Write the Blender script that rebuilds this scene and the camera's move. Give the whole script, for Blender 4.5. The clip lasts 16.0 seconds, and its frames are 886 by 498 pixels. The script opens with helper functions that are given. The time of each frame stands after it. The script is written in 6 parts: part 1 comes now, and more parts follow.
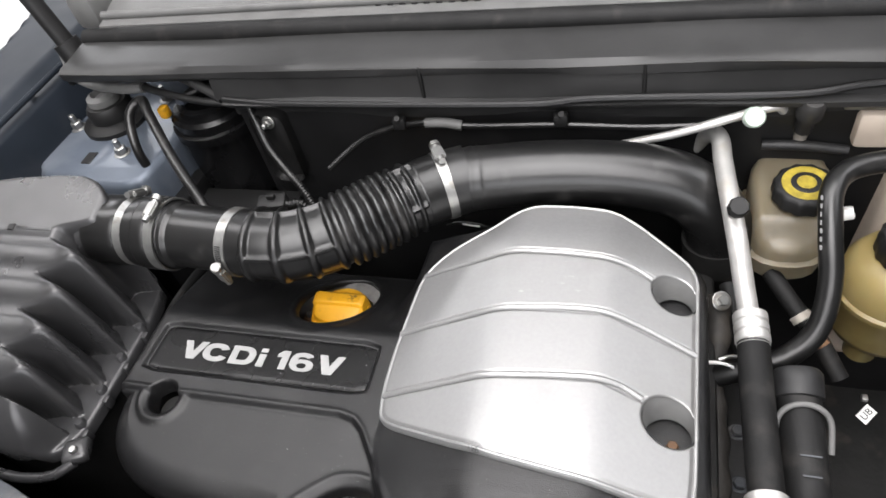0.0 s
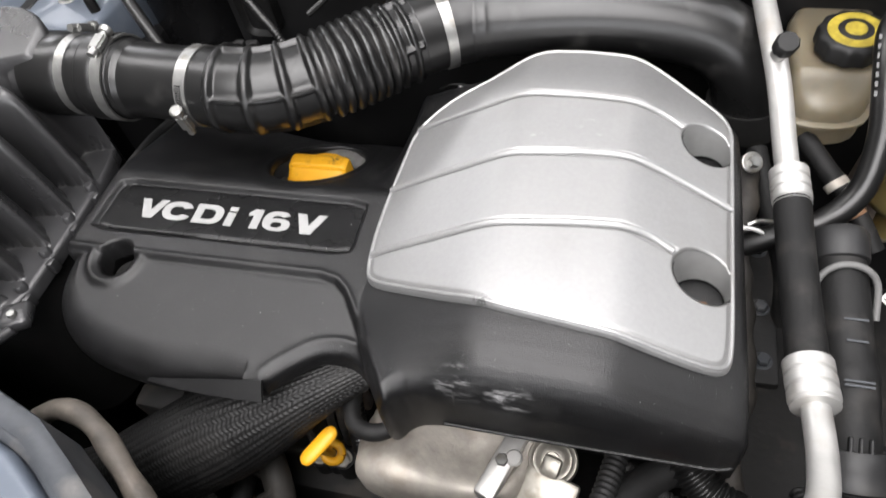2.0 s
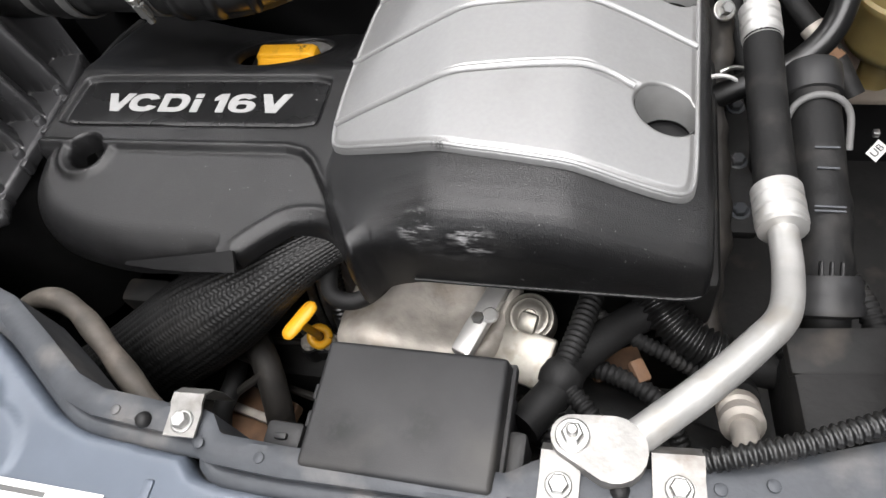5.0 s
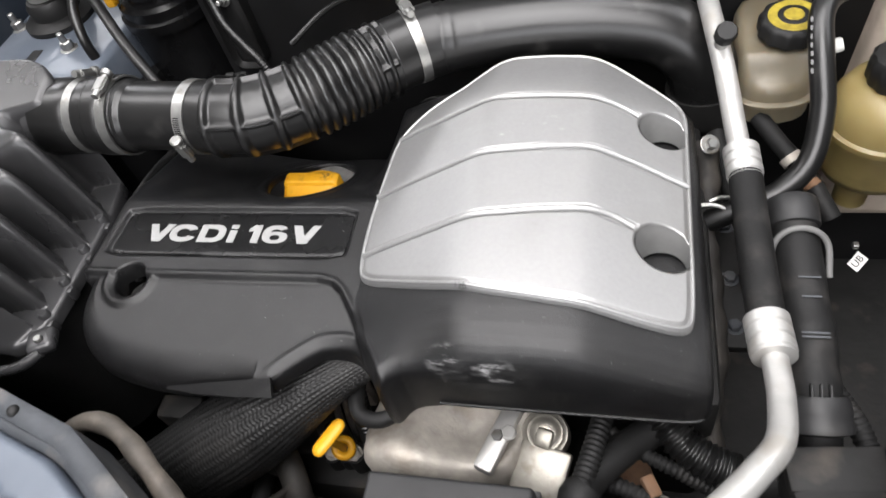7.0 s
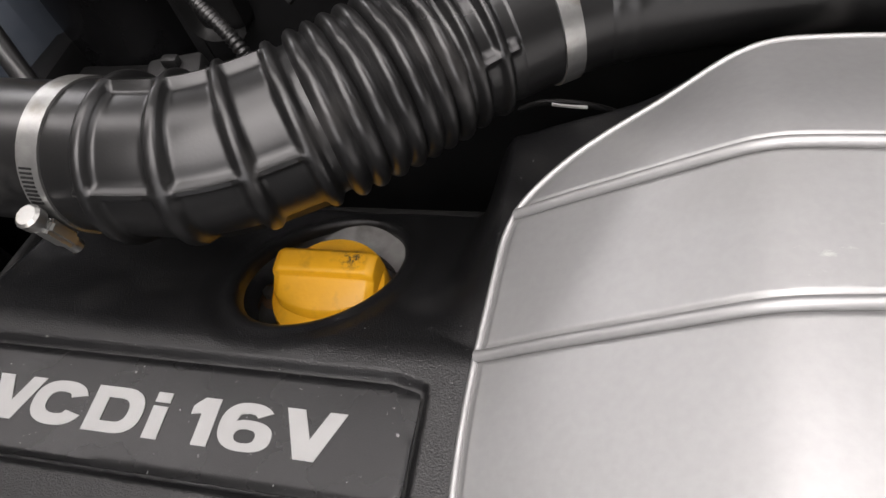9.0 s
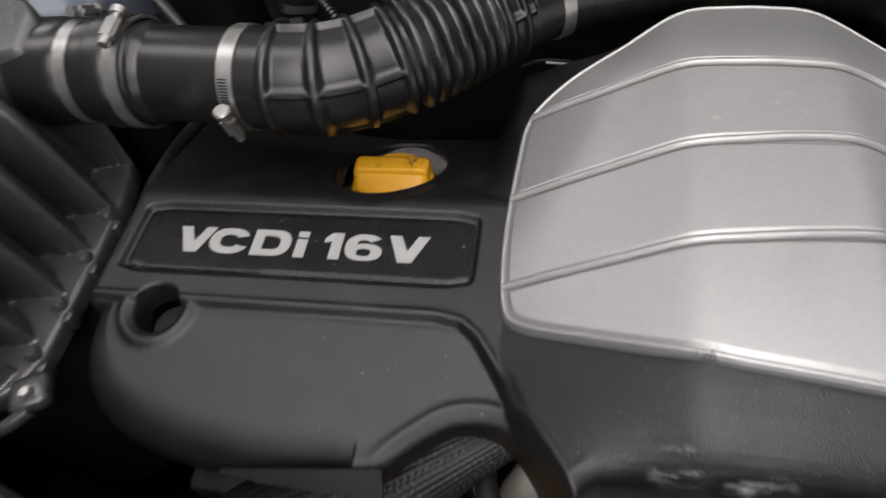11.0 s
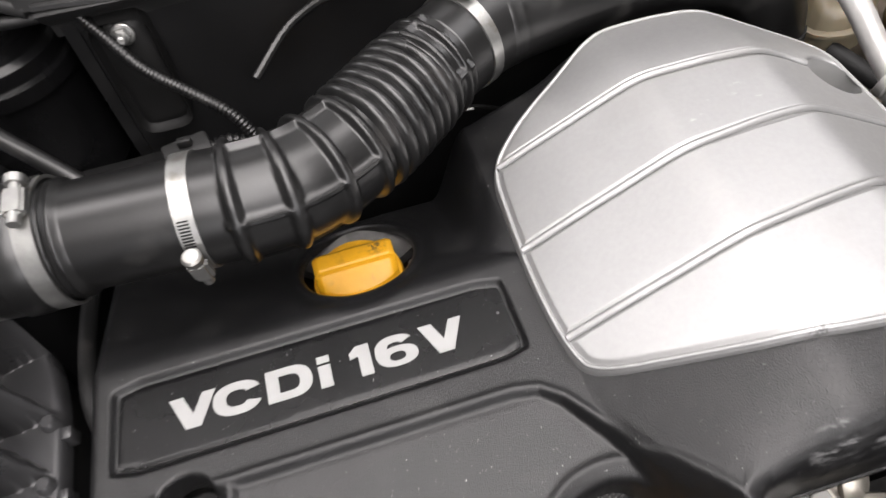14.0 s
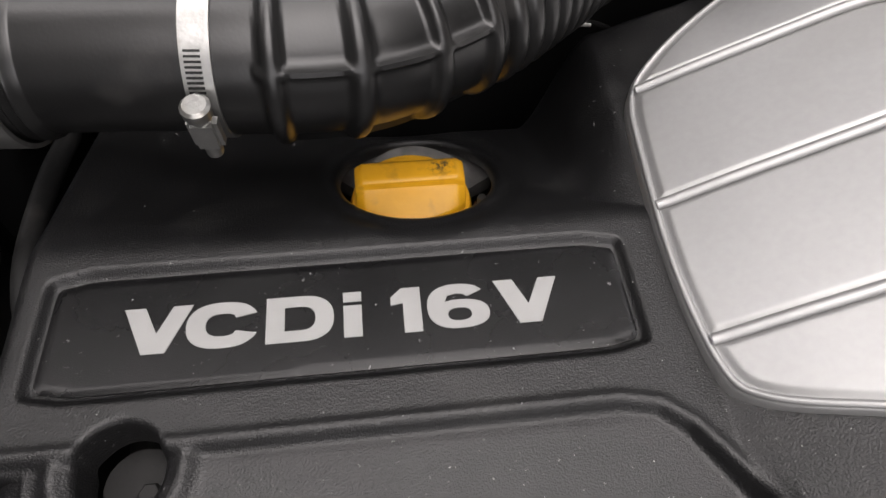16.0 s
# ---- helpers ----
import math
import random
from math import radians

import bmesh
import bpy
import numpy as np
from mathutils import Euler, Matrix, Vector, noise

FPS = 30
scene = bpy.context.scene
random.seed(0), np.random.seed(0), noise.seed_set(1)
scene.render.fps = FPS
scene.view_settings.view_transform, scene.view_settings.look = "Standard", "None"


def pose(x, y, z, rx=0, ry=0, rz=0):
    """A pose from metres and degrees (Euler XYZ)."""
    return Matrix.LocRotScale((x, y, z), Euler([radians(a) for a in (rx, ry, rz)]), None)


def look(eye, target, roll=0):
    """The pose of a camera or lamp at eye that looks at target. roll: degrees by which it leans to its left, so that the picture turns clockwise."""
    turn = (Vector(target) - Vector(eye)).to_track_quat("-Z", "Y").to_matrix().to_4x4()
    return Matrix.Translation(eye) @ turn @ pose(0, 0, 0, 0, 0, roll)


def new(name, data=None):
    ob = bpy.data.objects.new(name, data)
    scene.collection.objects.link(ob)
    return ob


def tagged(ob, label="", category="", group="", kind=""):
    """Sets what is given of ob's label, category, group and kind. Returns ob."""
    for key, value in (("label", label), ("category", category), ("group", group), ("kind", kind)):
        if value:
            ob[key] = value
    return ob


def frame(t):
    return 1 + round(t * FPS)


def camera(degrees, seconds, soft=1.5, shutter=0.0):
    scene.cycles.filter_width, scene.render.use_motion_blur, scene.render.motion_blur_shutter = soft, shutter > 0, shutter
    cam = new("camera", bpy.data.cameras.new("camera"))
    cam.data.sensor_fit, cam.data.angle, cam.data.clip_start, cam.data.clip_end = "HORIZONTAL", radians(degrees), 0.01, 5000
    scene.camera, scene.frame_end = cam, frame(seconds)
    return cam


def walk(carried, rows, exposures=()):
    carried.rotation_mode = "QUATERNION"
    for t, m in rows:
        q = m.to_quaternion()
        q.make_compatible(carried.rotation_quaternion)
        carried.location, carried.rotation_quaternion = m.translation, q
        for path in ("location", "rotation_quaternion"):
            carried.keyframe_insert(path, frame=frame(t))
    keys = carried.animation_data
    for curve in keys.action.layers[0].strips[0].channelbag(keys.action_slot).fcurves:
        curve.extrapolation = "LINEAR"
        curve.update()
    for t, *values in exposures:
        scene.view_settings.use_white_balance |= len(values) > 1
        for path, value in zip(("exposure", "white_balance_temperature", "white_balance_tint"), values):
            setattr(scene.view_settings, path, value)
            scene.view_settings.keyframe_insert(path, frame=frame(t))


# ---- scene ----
cam = camera(66.2, 16.0, shutter=0.25)
PATH = [
    (0, (0.181, 0.085, 1.462), (-0.387, 1.329, 0.003), -15.0),
    (0.5, (0.169, 0.059, 1.452), (-0.438, 1.382, 0.081), -14.1),
    (1, (0.166, 0.057, 1.436), (-0.349, 1.366, 0.013), -12.8),
    (1.5, (0.157, 0.073, 1.408), (-0.314, 1.324, -0.079), -11.2),
    (2, (0.146, 0.072, 1.362), (-0.329, 1.19, -0.227), -12.5),
    (2.5, (0.167, 0.058, 1.331), (-0.347, 1.062, -0.32), -18.1),
    (3, (0.174, 0.038, 1.312), (-0.302, 1.02, -0.364), -17.7),
    (3.5, (0.183, 0.03, 1.314), (-0.312, 1.022, -0.351), -18.9),
    (3.7, (0.182, 0.028, 1.318), (-0.307, 1.014, -0.351), -18.7),
    (5.8, (0.186, 0.027, 1.317), (-0.324, 1.04, -0.33), -19.0),
    (6, (0.19, 0.034, 1.325), (-0.307, 1.107, -0.288), -17.1),
    (6.5, (0.193, -0.004, 1.373), (-0.325, 1.144, -0.181), -17.2),
    (7, (0.175, 0.035, 1.382), (-0.325, 1.197, -0.167), -17.3),
    (7.5, (0.126, 0.123, 1.315), (-0.299, 1.229, -0.296), -15.3),
    (8, (0.093, 0.23, 1.285), (-0.431, 1.304, -0.319), -20.4),
    (8.5, (0.027, 0.307, 1.209), (-0.480, 1.372, -0.405), -18.8),
    (8.7, (0.026, 0.305, 1.198), (-0.507, 1.355, -0.418), -19.4),
    (10.8, (0.017, 0.197, 1.257), (-0.384, 1.279, -0.377), -14.2),
    (11, (0.017, 0.143, 1.293), (-0.393, 1.235, -0.331), -14.1),
    (11.5, (0.06, 0.053, 1.33), (-0.507, 1.107, -0.272), -16.1),
    (12, (0.049, 0.025, 1.34), (-0.523, 1.108, -0.241), -15.8),
    (12.5, (-0.015, -0.014, 1.319), (-0.322, 1.079, -0.327), -12.5),
    (13, (-0.051, 0.065, 1.323), (-0.479, 1.235, -0.241), -22.8),
    (13.2, (-0.071, 0.091, 1.327), (-0.406, 1.314, -0.22), -18.1),
    (13.5, (-0.079, 0.11, 1.331), (-0.22, 1.375, -0.212), -13.5),
    (14, (-0.118, 0.18, 1.301), (0.081, 1.341, -0.315), -8.1),
    (14.5, (-0.109, 0.254, 1.210), (0.165, 1.369, -0.428), 0.0),
    (15, (-0.13, 0.252, 1.187), (0.091, 1.365, -0.459), 3.5),
    (15.5, (-0.14, 0.242, 1.194), (0.046, 1.36, -0.454), 3.3),
    (16, (-0.147, 0.241, 1.191), (0.011, 1.337, -0.474), 2.5),
]
walk(cam, [(t, look(eye, target, roll)) for t, eye, target, roll in PATH],
     [(0, 0.0, 6480, 13), (1, 0.03, 6480, 13), (2, 0.10, 6500, 13), (2.5, 0.0, 6500, 13), (3.5, 0.05, 6480, 12), (6, 0.0, 6480, 13), (7, 0.06, 6480, 13), (7.5, 0.12, 6500, 14), (8, -0.30, 6600, 15), (8.5, -0.38, 6700, 16), (10.8, -0.80, 6650, 16), (11, -0.75, 6650, 15), (11.5, -0.10, 6600, 14), (12, 0.05, 6560, 15), (13, 0.20, 6620, 15), (13.5, 0.03, 6600, 15), (14, 0.0, 6650, 15), (14.5, -0.28, 6750, 15), (15, -0.72, 6740, 16), (16, -0.56, 6720, 16)])


# ---------------------------------------------------------------- world and light
world = bpy.data.worlds.new("workshop_air")
scene.world = world
world.use_nodes = True
world.node_tree.nodes["Background"].inputs[0].default_value = (0.9, 0.95, 1.0, 1)
world.node_tree.nodes["Background"].inputs[1].default_value = 0.002


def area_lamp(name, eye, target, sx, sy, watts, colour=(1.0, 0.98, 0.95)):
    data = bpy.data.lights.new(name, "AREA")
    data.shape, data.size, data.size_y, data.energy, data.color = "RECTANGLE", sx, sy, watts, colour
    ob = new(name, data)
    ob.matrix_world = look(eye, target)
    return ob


# ceiling lights over the car, then unseen lamps added as fill
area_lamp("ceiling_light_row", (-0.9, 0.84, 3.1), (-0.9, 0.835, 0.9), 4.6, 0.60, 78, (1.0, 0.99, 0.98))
area_lamp("ceiling_light_rear", (-0.1, 2.95, 3.1), (-0.1, 2.85, 0.9), 3.0, 1.3, 17, (0.98, 0.99, 1.0))
area_lamp("ceiling_light_front", (0.1, -1.05, 2.92), (0.05, 0.05, 0.95), 2.0, 1.5, 92, (1.0, 0.99, 0.98))
area_lamp("ceiling_light_middle", (0.03, 0.02, 3.05), (0.03, 0.03, 0.9), 1.10, 0.85, 34, (1.0, 0.99, 0.97))
# added fill, no real opening there: lifts the front faces of the cover
area_lamp("fill_lamp_front", (0.2, -2.9, 1.75), (0.1, 0.2, 0.95), 2.6, 1.3, 60, (0.97, 0.985, 1.0))
# made-up lamp that whitens the floor beyond the left wing
area_lamp("fill_lamp_floor", (-3.5, 3.3, 3.1), (-3.5, 3.3, 0.9), 1.2, 1.6, 85, (0.97, 0.985, 1.0))
# unseen lamp added to brighten the right facet of the silver panel
area_lamp("fill_lamp_right", (2.3, 1.3, 3.1), (2.3, 1.3, 0.9), 1.2, 2.0, 40, (0.97, 0.985, 1.0))


# ---------------------------------------------------------------- materials
def material(name, colour, rough=0.5, metal=0.0, grain=0.12, grain_scale=60.0, bump=0.1, bump_scale=900.0,
             stain_or_sheen=None, stain_or_sheen_amount=0.0, stain_or_sheen_scale=14.0, coat=0.0, spec=0.38, rough_var=0.1, stretch=None):
    """Base colour varied at two scales, roughness variation and fine relief."""
    m = bpy.data.materials.new(name)
    m.use_nodes = True
    t, b = m.node_tree, m.node_tree.nodes["Principled BSDF"]
    n, l = t.nodes, t.links
    co = n.new("ShaderNodeTexCoord")
    src = co.outputs["Object"]
    if stretch:
        mp = n.new("ShaderNodeMapping")
        mp.inputs["Scale"].default_value = stretch
        l.new(src, mp.inputs["Vector"])
        src = mp.outputs["Vector"]

    def noise_tex(scale, detail, vec):
        x = n.new("ShaderNodeTexNoise")
        x.inputs["Scale"].default_value, x.inputs["Detail"].default_value = scale, detail
        l.new(vec, x.inputs["Vector"])
        return x.outputs["Fac"]

    def ramp(fac, a, c):
        r = n.new("ShaderNodeMapRange")
        r.inputs[1].default_value, r.inputs[2].default_value = a, c
        l.new(fac, r.inputs[0])
        return r.outputs[0]

    def mix(fac, a, c):
        x = n.new("ShaderNodeMix")
        x.data_type = "RGBA"
        for sock, v in ((x.inputs[0], fac), (x.inputs[6], a), (x.inputs[7], c)):
            if hasattr(v, "links"):
                l.new(v, sock)
            else:
                sock.default_value = v
        return x.outputs[2]

    lo = tuple(c * (1 - grain) for c in colour) + (1,)
    hi = tuple(min(1, c * (1 + grain)) for c in colour) + (1,)
    fine = noise_tex(grain_scale, 6, src)
    out = mix(ramp(fine, 0.3, 0.7), lo, hi)
    if stain_or_sheen:
        blot = ramp(noise_tex(stain_or_sheen_scale, 8, src), 0.62 - 0.22 * stain_or_sheen_amount, 0.78)
        out = mix(blot, out, tuple(stain_or_sheen) + (1,))
    l.new(out, b.inputs["Base Color"])
    rr = n.new("ShaderNodeMapRange")
    rr.inputs[3].default_value, rr.inputs[4].default_value = max(0.03, rough - rough_var), min(1, rough + rough_var)
    l.new(noise_tex(grain_scale * 0.35, 5, src), rr.inputs[0])
    l.new(rr.outputs[0], b.inputs["Roughness"])
    b.inputs["Metallic"].default_value = metal
    b.inputs["Coat Weight"].default_value = coat
    b.inputs["Specular IOR Level"].default_value = spec
    if bump:
        bp = n.new("ShaderNodeBump")
        bp.inputs["Strength"].default_value, bp.inputs["Distance"].default_value = bump, 0.001
        l.new(noise_tex(bump_scale, 4, src), bp.inputs["Height"])
        l.new(bp.outputs[0], b.inputs["Normal"])
    return m


def translucent(name, colour, rough=0.35, trans=0.35):
    m = material(name, colour, rough, grain=0.1, grain_scale=20, bump=0.05, bump_scale=150, stain_or_sheen=[c * 0.45 for c in colour], stain_or_sheen_amount=0.35, stain_or_sheen_scale=18)
    b = m.node_tree.nodes["Principled BSDF"]
    b.inputs["Transmission Weight"].default_value = trans
    b.inputs["Subsurface Weight"].default_value = 0.25
    b.inputs["Subsurface Radius"].default_value = (0.02, 0.012, 0.006)
    b.inputs["Subsurface Scale"].default_value = 0.5
    return m


M = {
    "cover": material("grained_black_plastic", (0.0070, 0.0070, 0.0073), 0.31, grain=0.2, grain_scale=45, bump=0.42, bump_scale=1250, stain_or_sheen=(0.017, 0.0168, 0.0165), stain_or_sheen_amount=0.10, stain_or_sheen_scale=22, rough_var=0.05, spec=0.40),
    "plate": material("smooth_black_plastic", (0.0045, 0.0045, 0.0048), 0.27, grain=0.2, bump=0.1, bump_scale=1500, spec=0.28),
    # silver's darker blotches paint dull reflections of things around, besides mottled stains
    "silver": material("satin_silver_paint", (0.335, 0.335, 0.333), 0.47, 0.78, grain=0.03, grain_scale=300, bump=0.02, bump_scale=1800, stain_or_sheen=(0.255, 0.25, 0.24), stain_or_sheen_amount=0.45, stain_or_sheen_scale=8, rough_var=0.06),
    "letter": material("silver_lettering", (0.25, 0.25, 0.247), 0.5, 0.1, grain=0.05, bump=0.05),
    "rubber": material("black_rubber_hose", (0.0065, 0.0065, 0.0065), 0.31, grain=0.25, grain_scale=30, bump=0.05, bump_scale=700, stain_or_sheen=(0.03, 0.029, 0.028), stain_or_sheen_amount=0.15, stain_or_sheen_scale=25, spec=0.5),
    "matt_rubber": material("matt_black_rubber", (0.008, 0.008, 0.008), 0.6, grain=0.25, grain_scale=40, bump=0.25, bump_scale=400, stain_or_sheen=(0.032, 0.030, 0.028), stain_or_sheen_amount=0.25, stain_or_sheen_scale=30, spec=0.22),
    "black": material("black_plastic", (0.014, 0.014, 0.0145), 0.48, grain=0.25, grain_scale=40, bump=0.12, bump_scale=1500, stain_or_sheen=(0.04, 0.038, 0.035), stain_or_sheen_amount=0.15),
    "airbox": material("grey_black_airbox_plastic", (0.026, 0.026, 0.027), 0.29, grain=0.15, grain_scale=40, bump=0.12, bump_scale=1500, stain_or_sheen=(0.034, 0.033, 0.032), stain_or_sheen_amount=0.1, spec=0.6),
    "dark": material("grimy_dark_metal", (0.007, 0.0068, 0.0065), 0.65, 0.1, grain=0.5, grain_scale=25, bump=0.6, bump_scale=120, stain_or_sheen=(0.05, 0.042, 0.034), stain_or_sheen_amount=0.2, stain_or_sheen_scale=20),
    "grime": material("grimy_grey_wrap", (0.020, 0.018, 0.016), 0.65, grain=0.4, grain_scale=45, bump=0.5, bump_scale=160, stain_or_sheen=(0.07, 0.06, 0.05), stain_or_sheen_amount=0.3, stain_or_sheen_scale=30),
    "dusty_hose": material("dusty_brown_rubber", (0.075, 0.066, 0.056), 0.6, grain=0.35, grain_scale=60, bump=0.4, bump_scale=160, stain_or_sheen=(0.17, 0.145, 0.12), stain_or_sheen_amount=0.4, stain_or_sheen_scale=40),
    "zinc": material("zinc_plated_steel", (0.34, 0.34, 0.33), 0.36, 0.9, grain=0.15, grain_scale=90, bump=0.15, bump_scale=500, stain_or_sheen=(0.16, 0.135, 0.10), stain_or_sheen_amount=0.3, stain_or_sheen_scale=60),
    "regulator": material("dull_plated_steel", (0.36, 0.34, 0.30), 0.42, 0.8, grain=0.15, grain_scale=90, bump=0.15, bump_scale=400, stain_or_sheen=(0.16, 0.13, 0.10), stain_or_sheen_amount=0.35, stain_or_sheen_scale=60),
    "alu": material("brushed_aluminium_tube", (0.47, 0.465, 0.45), 0.42, 0.65, grain=0.1, grain_scale=60, bump=0.15, bump_scale=400, stain_or_sheen=(0.40, 0.37, 0.33), stain_or_sheen_amount=0.35, stain_or_sheen_scale=45),
    "block": material("dull_cast_aluminium", (0.24, 0.235, 0.225), 0.5, 0.8, grain=0.25, grain_scale=70, bump=0.3, bump_scale=260, stain_or_sheen=(0.12, 0.105, 0.09), stain_or_sheen_amount=0.4, stain_or_sheen_scale=60),
    "cast": material("dusty_cast_aluminium", (0.40, 0.37, 0.33), 0.55, 0.45, grain=0.2, grain_scale=60, bump=0.5, bump_scale=220, stain_or_sheen=(0.16, 0.13, 0.10), stain_or_sheen_amount=0.4, stain_or_sheen_scale=20),
    "yellow": material("worn_yellow_plastic", (0.61, 0.300, 0.010), 0.42, grain=0.1, grain_scale=40, bump=0.2, bump_scale=250, stain_or_sheen=(0.30, 0.16, 0.02), stain_or_sheen_amount=0.35, stain_or_sheen_scale=80),
    "sleeve": material("dull_grey_lining", (0.27, 0.27, 0.266), 0.5, 0.3, grain=0.1, bump=0.05),
    "striker": material("dark_striker_steel", (0.16, 0.16, 0.165), 0.24, 0.9, grain=0.15, grain_scale=60, bump=0.05, bump_scale=300, stain_or_sheen=(0.07, 0.07, 0.07), stain_or_sheen_amount=0.3, stain_or_sheen_scale=40),
    "blue": material("blue_grey_car_paint", (0.088, 0.104, 0.129), 0.46, 0.3, grain=0.06, grain_scale=30, bump=0.03, bump_scale=300, stain_or_sheen=(0.165, 0.182, 0.208), stain_or_sheen_amount=0.25, stain_or_sheen_scale=8, coat=0.12),
    "flange": material("dusty_dark_grey_steel", (0.045, 0.049, 0.055), 0.5, 0.2, grain=0.2, grain_scale=40, bump=0.2, bump_scale=300, stain_or_sheen=(0.12, 0.115, 0.11), stain_or_sheen_amount=0.25, stain_or_sheen_scale=25),
    "fire": material("dusty_black_bulkhead", (0.0075, 0.0075, 0.0078), 0.42, 0.1, grain=0.25, grain_scale=18, bump=0.12, bump_scale=160, stain_or_sheen=(0.019, 0.0187, 0.0184), stain_or_sheen_amount=0.3, stain_or_sheen_scale=9),
    "cowl": material("grey_cowl_plastic", (0.10, 0.10, 0.098), 0.55, grain=0.15, grain_scale=30, bump=0.3, bump_scale=900, stain_or_sheen=(0.125, 0.12, 0.118), stain_or_sheen_amount=0.3, stain_or_sheen_scale=12),
    "scuttle": material("dusty_scuttle_paint", (0.025, 0.025, 0.025), 0.46, 0.1, grain=0.2, grain_scale=15, bump=0.1, bump_scale=200, stain_or_sheen=(0.012, 0.012, 0.012), stain_or_sheen_amount=0.4, stain_or_sheen_scale=11),
    "wing": material("dark_blue_car_paint", (0.010, 0.0135, 0.019), 0.5, 0.0, grain=0.1, grain_scale=30, bump=0.03, bump_scale=300, stain_or_sheen=(0.022, 0.025, 0.030), stain_or_sheen_amount=0.3, stain_or_sheen_scale=10, spec=0.22),
    "reservoir": translucent("cloudy_reservoir_plastic", (0.205, 0.175, 0.122)),
    "amber": translucent("amber_reservoir_plastic", (0.27, 0.21, 0.085), trans=0.3),
    "braid": material("braided_sleeve", (0.009, 0.009, 0.009), 0.46, grain=0.3, grain_scale=120, bump=0.2, bump_scale=900, stain_or_sheen=(0.024, 0.023, 0.022), stain_or_sheen_amount=0.25, stain_or_sheen_scale=12, spec=0.3),
    "beige": material("grimy_beige_paint", (0.42, 0.36, 0.30), 0.5, grain=0.15, grain_scale=20, bump=0.2, bump_scale=120, stain_or_sheen=(0.14, 0.10, 0.08), stain_or_sheen_amount=0.5, stain_or_sheen_scale=14),
    "rust": material("rusty_brown_steel", (0.12, 0.065, 0.035), 0.75, grain=0.4, grain_scale=60, bump=0.4, bump_scale=200, stain_or_sheen=(0.06, 0.045, 0.04), stain_or_sheen_amount=0.4, stain_or_sheen_scale=25),
    "paper": material("white_label_paper", (0.60, 0.60, 0.585), 0.6, grain=0.05, bump=0.05),
    "ink": material("black_print", (0.009, 0.009, 0.009), 0.5, grain=0.2, bump=0, spec=0.28),
    "gold": material("yellow_cap_print", (0.27, 0.21, 0.025), 0.5, grain=0.3, grain_scale=150, bump=0.1),
    "green": material("pale_green_cap", (0.40, 0.47, 0.41), 0.4, grain=0.1, bump=0.05),
    "wall": material("grey_painted_wall", (0.30, 0.30, 0.29), 0.6, grain=0.05, grain_scale=4, bump=0.2, bump_scale=60),
    "floor": material("white_workshop_floor", (0.88, 0.88, 0.87), 0.4, grain=0.06, grain_scale=5, bump=0.1, bump_scale=80, stain_or_sheen=(0.8, 0.8, 0.79), stain_or_sheen_amount=0.3, stain_or_sheen_scale=2),
    "casting": material("dusty_grey_casting", (0.115, 0.112, 0.108), 0.5, 0.4, grain=0.3, grain_scale=70, bump=0.3, bump_scale=300, stain_or_sheen=(0.04, 0.037, 0.034), stain_or_sheen_amount=0.4, stain_or_sheen_scale=50),
    "oil": material("dark_metal_inside", (0.045, 0.040, 0.036), 0.45, 0.5, grain=0.4, grain_scale=80, bump=0.3, bump_scale=300),
}


def add_marks(m, colour, centre, radius, scale, lo, hi, stretch=(1, 1, 1)):
    """A patch of scuff marks at one spot of a surface."""
    t = m.node_tree
    n, l, b = t.nodes, t.links, t.nodes["Principled BSDF"]
    co = n.new("ShaderNodeTexCoord")
    d = n.new("ShaderNodeVectorMath")
    d.operation = "DISTANCE"
    d.inputs[1].default_value = centre
    l.new(co.outputs["Object"], d.inputs[0])
    near = n.new("ShaderNodeMapRange")
    near.inputs[1].default_value, near.inputs[2].default_value = radius, radius * 0.3
    l.new(d.outputs["Value"], near.inputs[0])
    ns = n.new("ShaderNodeTexNoise")
    ns.inputs["Scale"].default_value, ns.inputs["Detail"].default_value, ns.inputs["Roughness"].default_value = scale, 8, 0.7
    mp = n.new("ShaderNodeMapping")
    mp.inputs["Scale"].default_value = stretch
    l.new(co.outputs["Object"], mp.inputs["Vector"])
    l.new(mp.outputs["Vector"], ns.inputs["Vector"])
    cut = n.new("ShaderNodeMapRange")
    cut.inputs[1].default_value, cut.inputs[2].default_value = lo, hi
    l.new(ns.outputs["Fac"], cut.inputs[0])
    mul = n.new("ShaderNodeMath")
    mul.operation = "MULTIPLY"
    l.new(near.outputs[0], mul.inputs[0])
    l.new(cut.outputs[0], mul.inputs[1])
    old = b.inputs["Base Color"].links[0].from_socket
    mx = n.new("ShaderNodeMix")
    mx.data_type = "RGBA"
    l.new(mul.outputs[0], mx.inputs[0])
    l.new(old, mx.inputs[6])
    mx.inputs[7].default_value = tuple(colour) + (1,)
    l.new(mx.outputs[2], b.inputs["Base Color"])


add_marks(M["cover"], (0.40, 0.40, 0.40), (0.096, 0.240, 0.975), 0.017, 110, 0.51, 0.66, (0.35, 1, 1.5))
add_marks(M["cover"], (0.36, 0.36, 0.36), (0.064, 0.240, 0.979), 0.017, 120, 0.52, 0.68, (0.35, 1, 1.5))
add_marks(M["cover"], (0.045, 0.045, 0.045), (0.082, 0.238, 0.975), 0.032, 60, 0.48, 0.74, (0.5, 1, 1))
add_marks(M["cover"], (0.22, 0.22, 0.215), (0.0, 0.38, 0.95), 0.6, 420, 0.655, 0.68)
add_marks(M["plate"], (0.20, 0.20, 0.20), (-0.17, 0.37, 0.95), 0.3, 360, 0.66, 0.685)
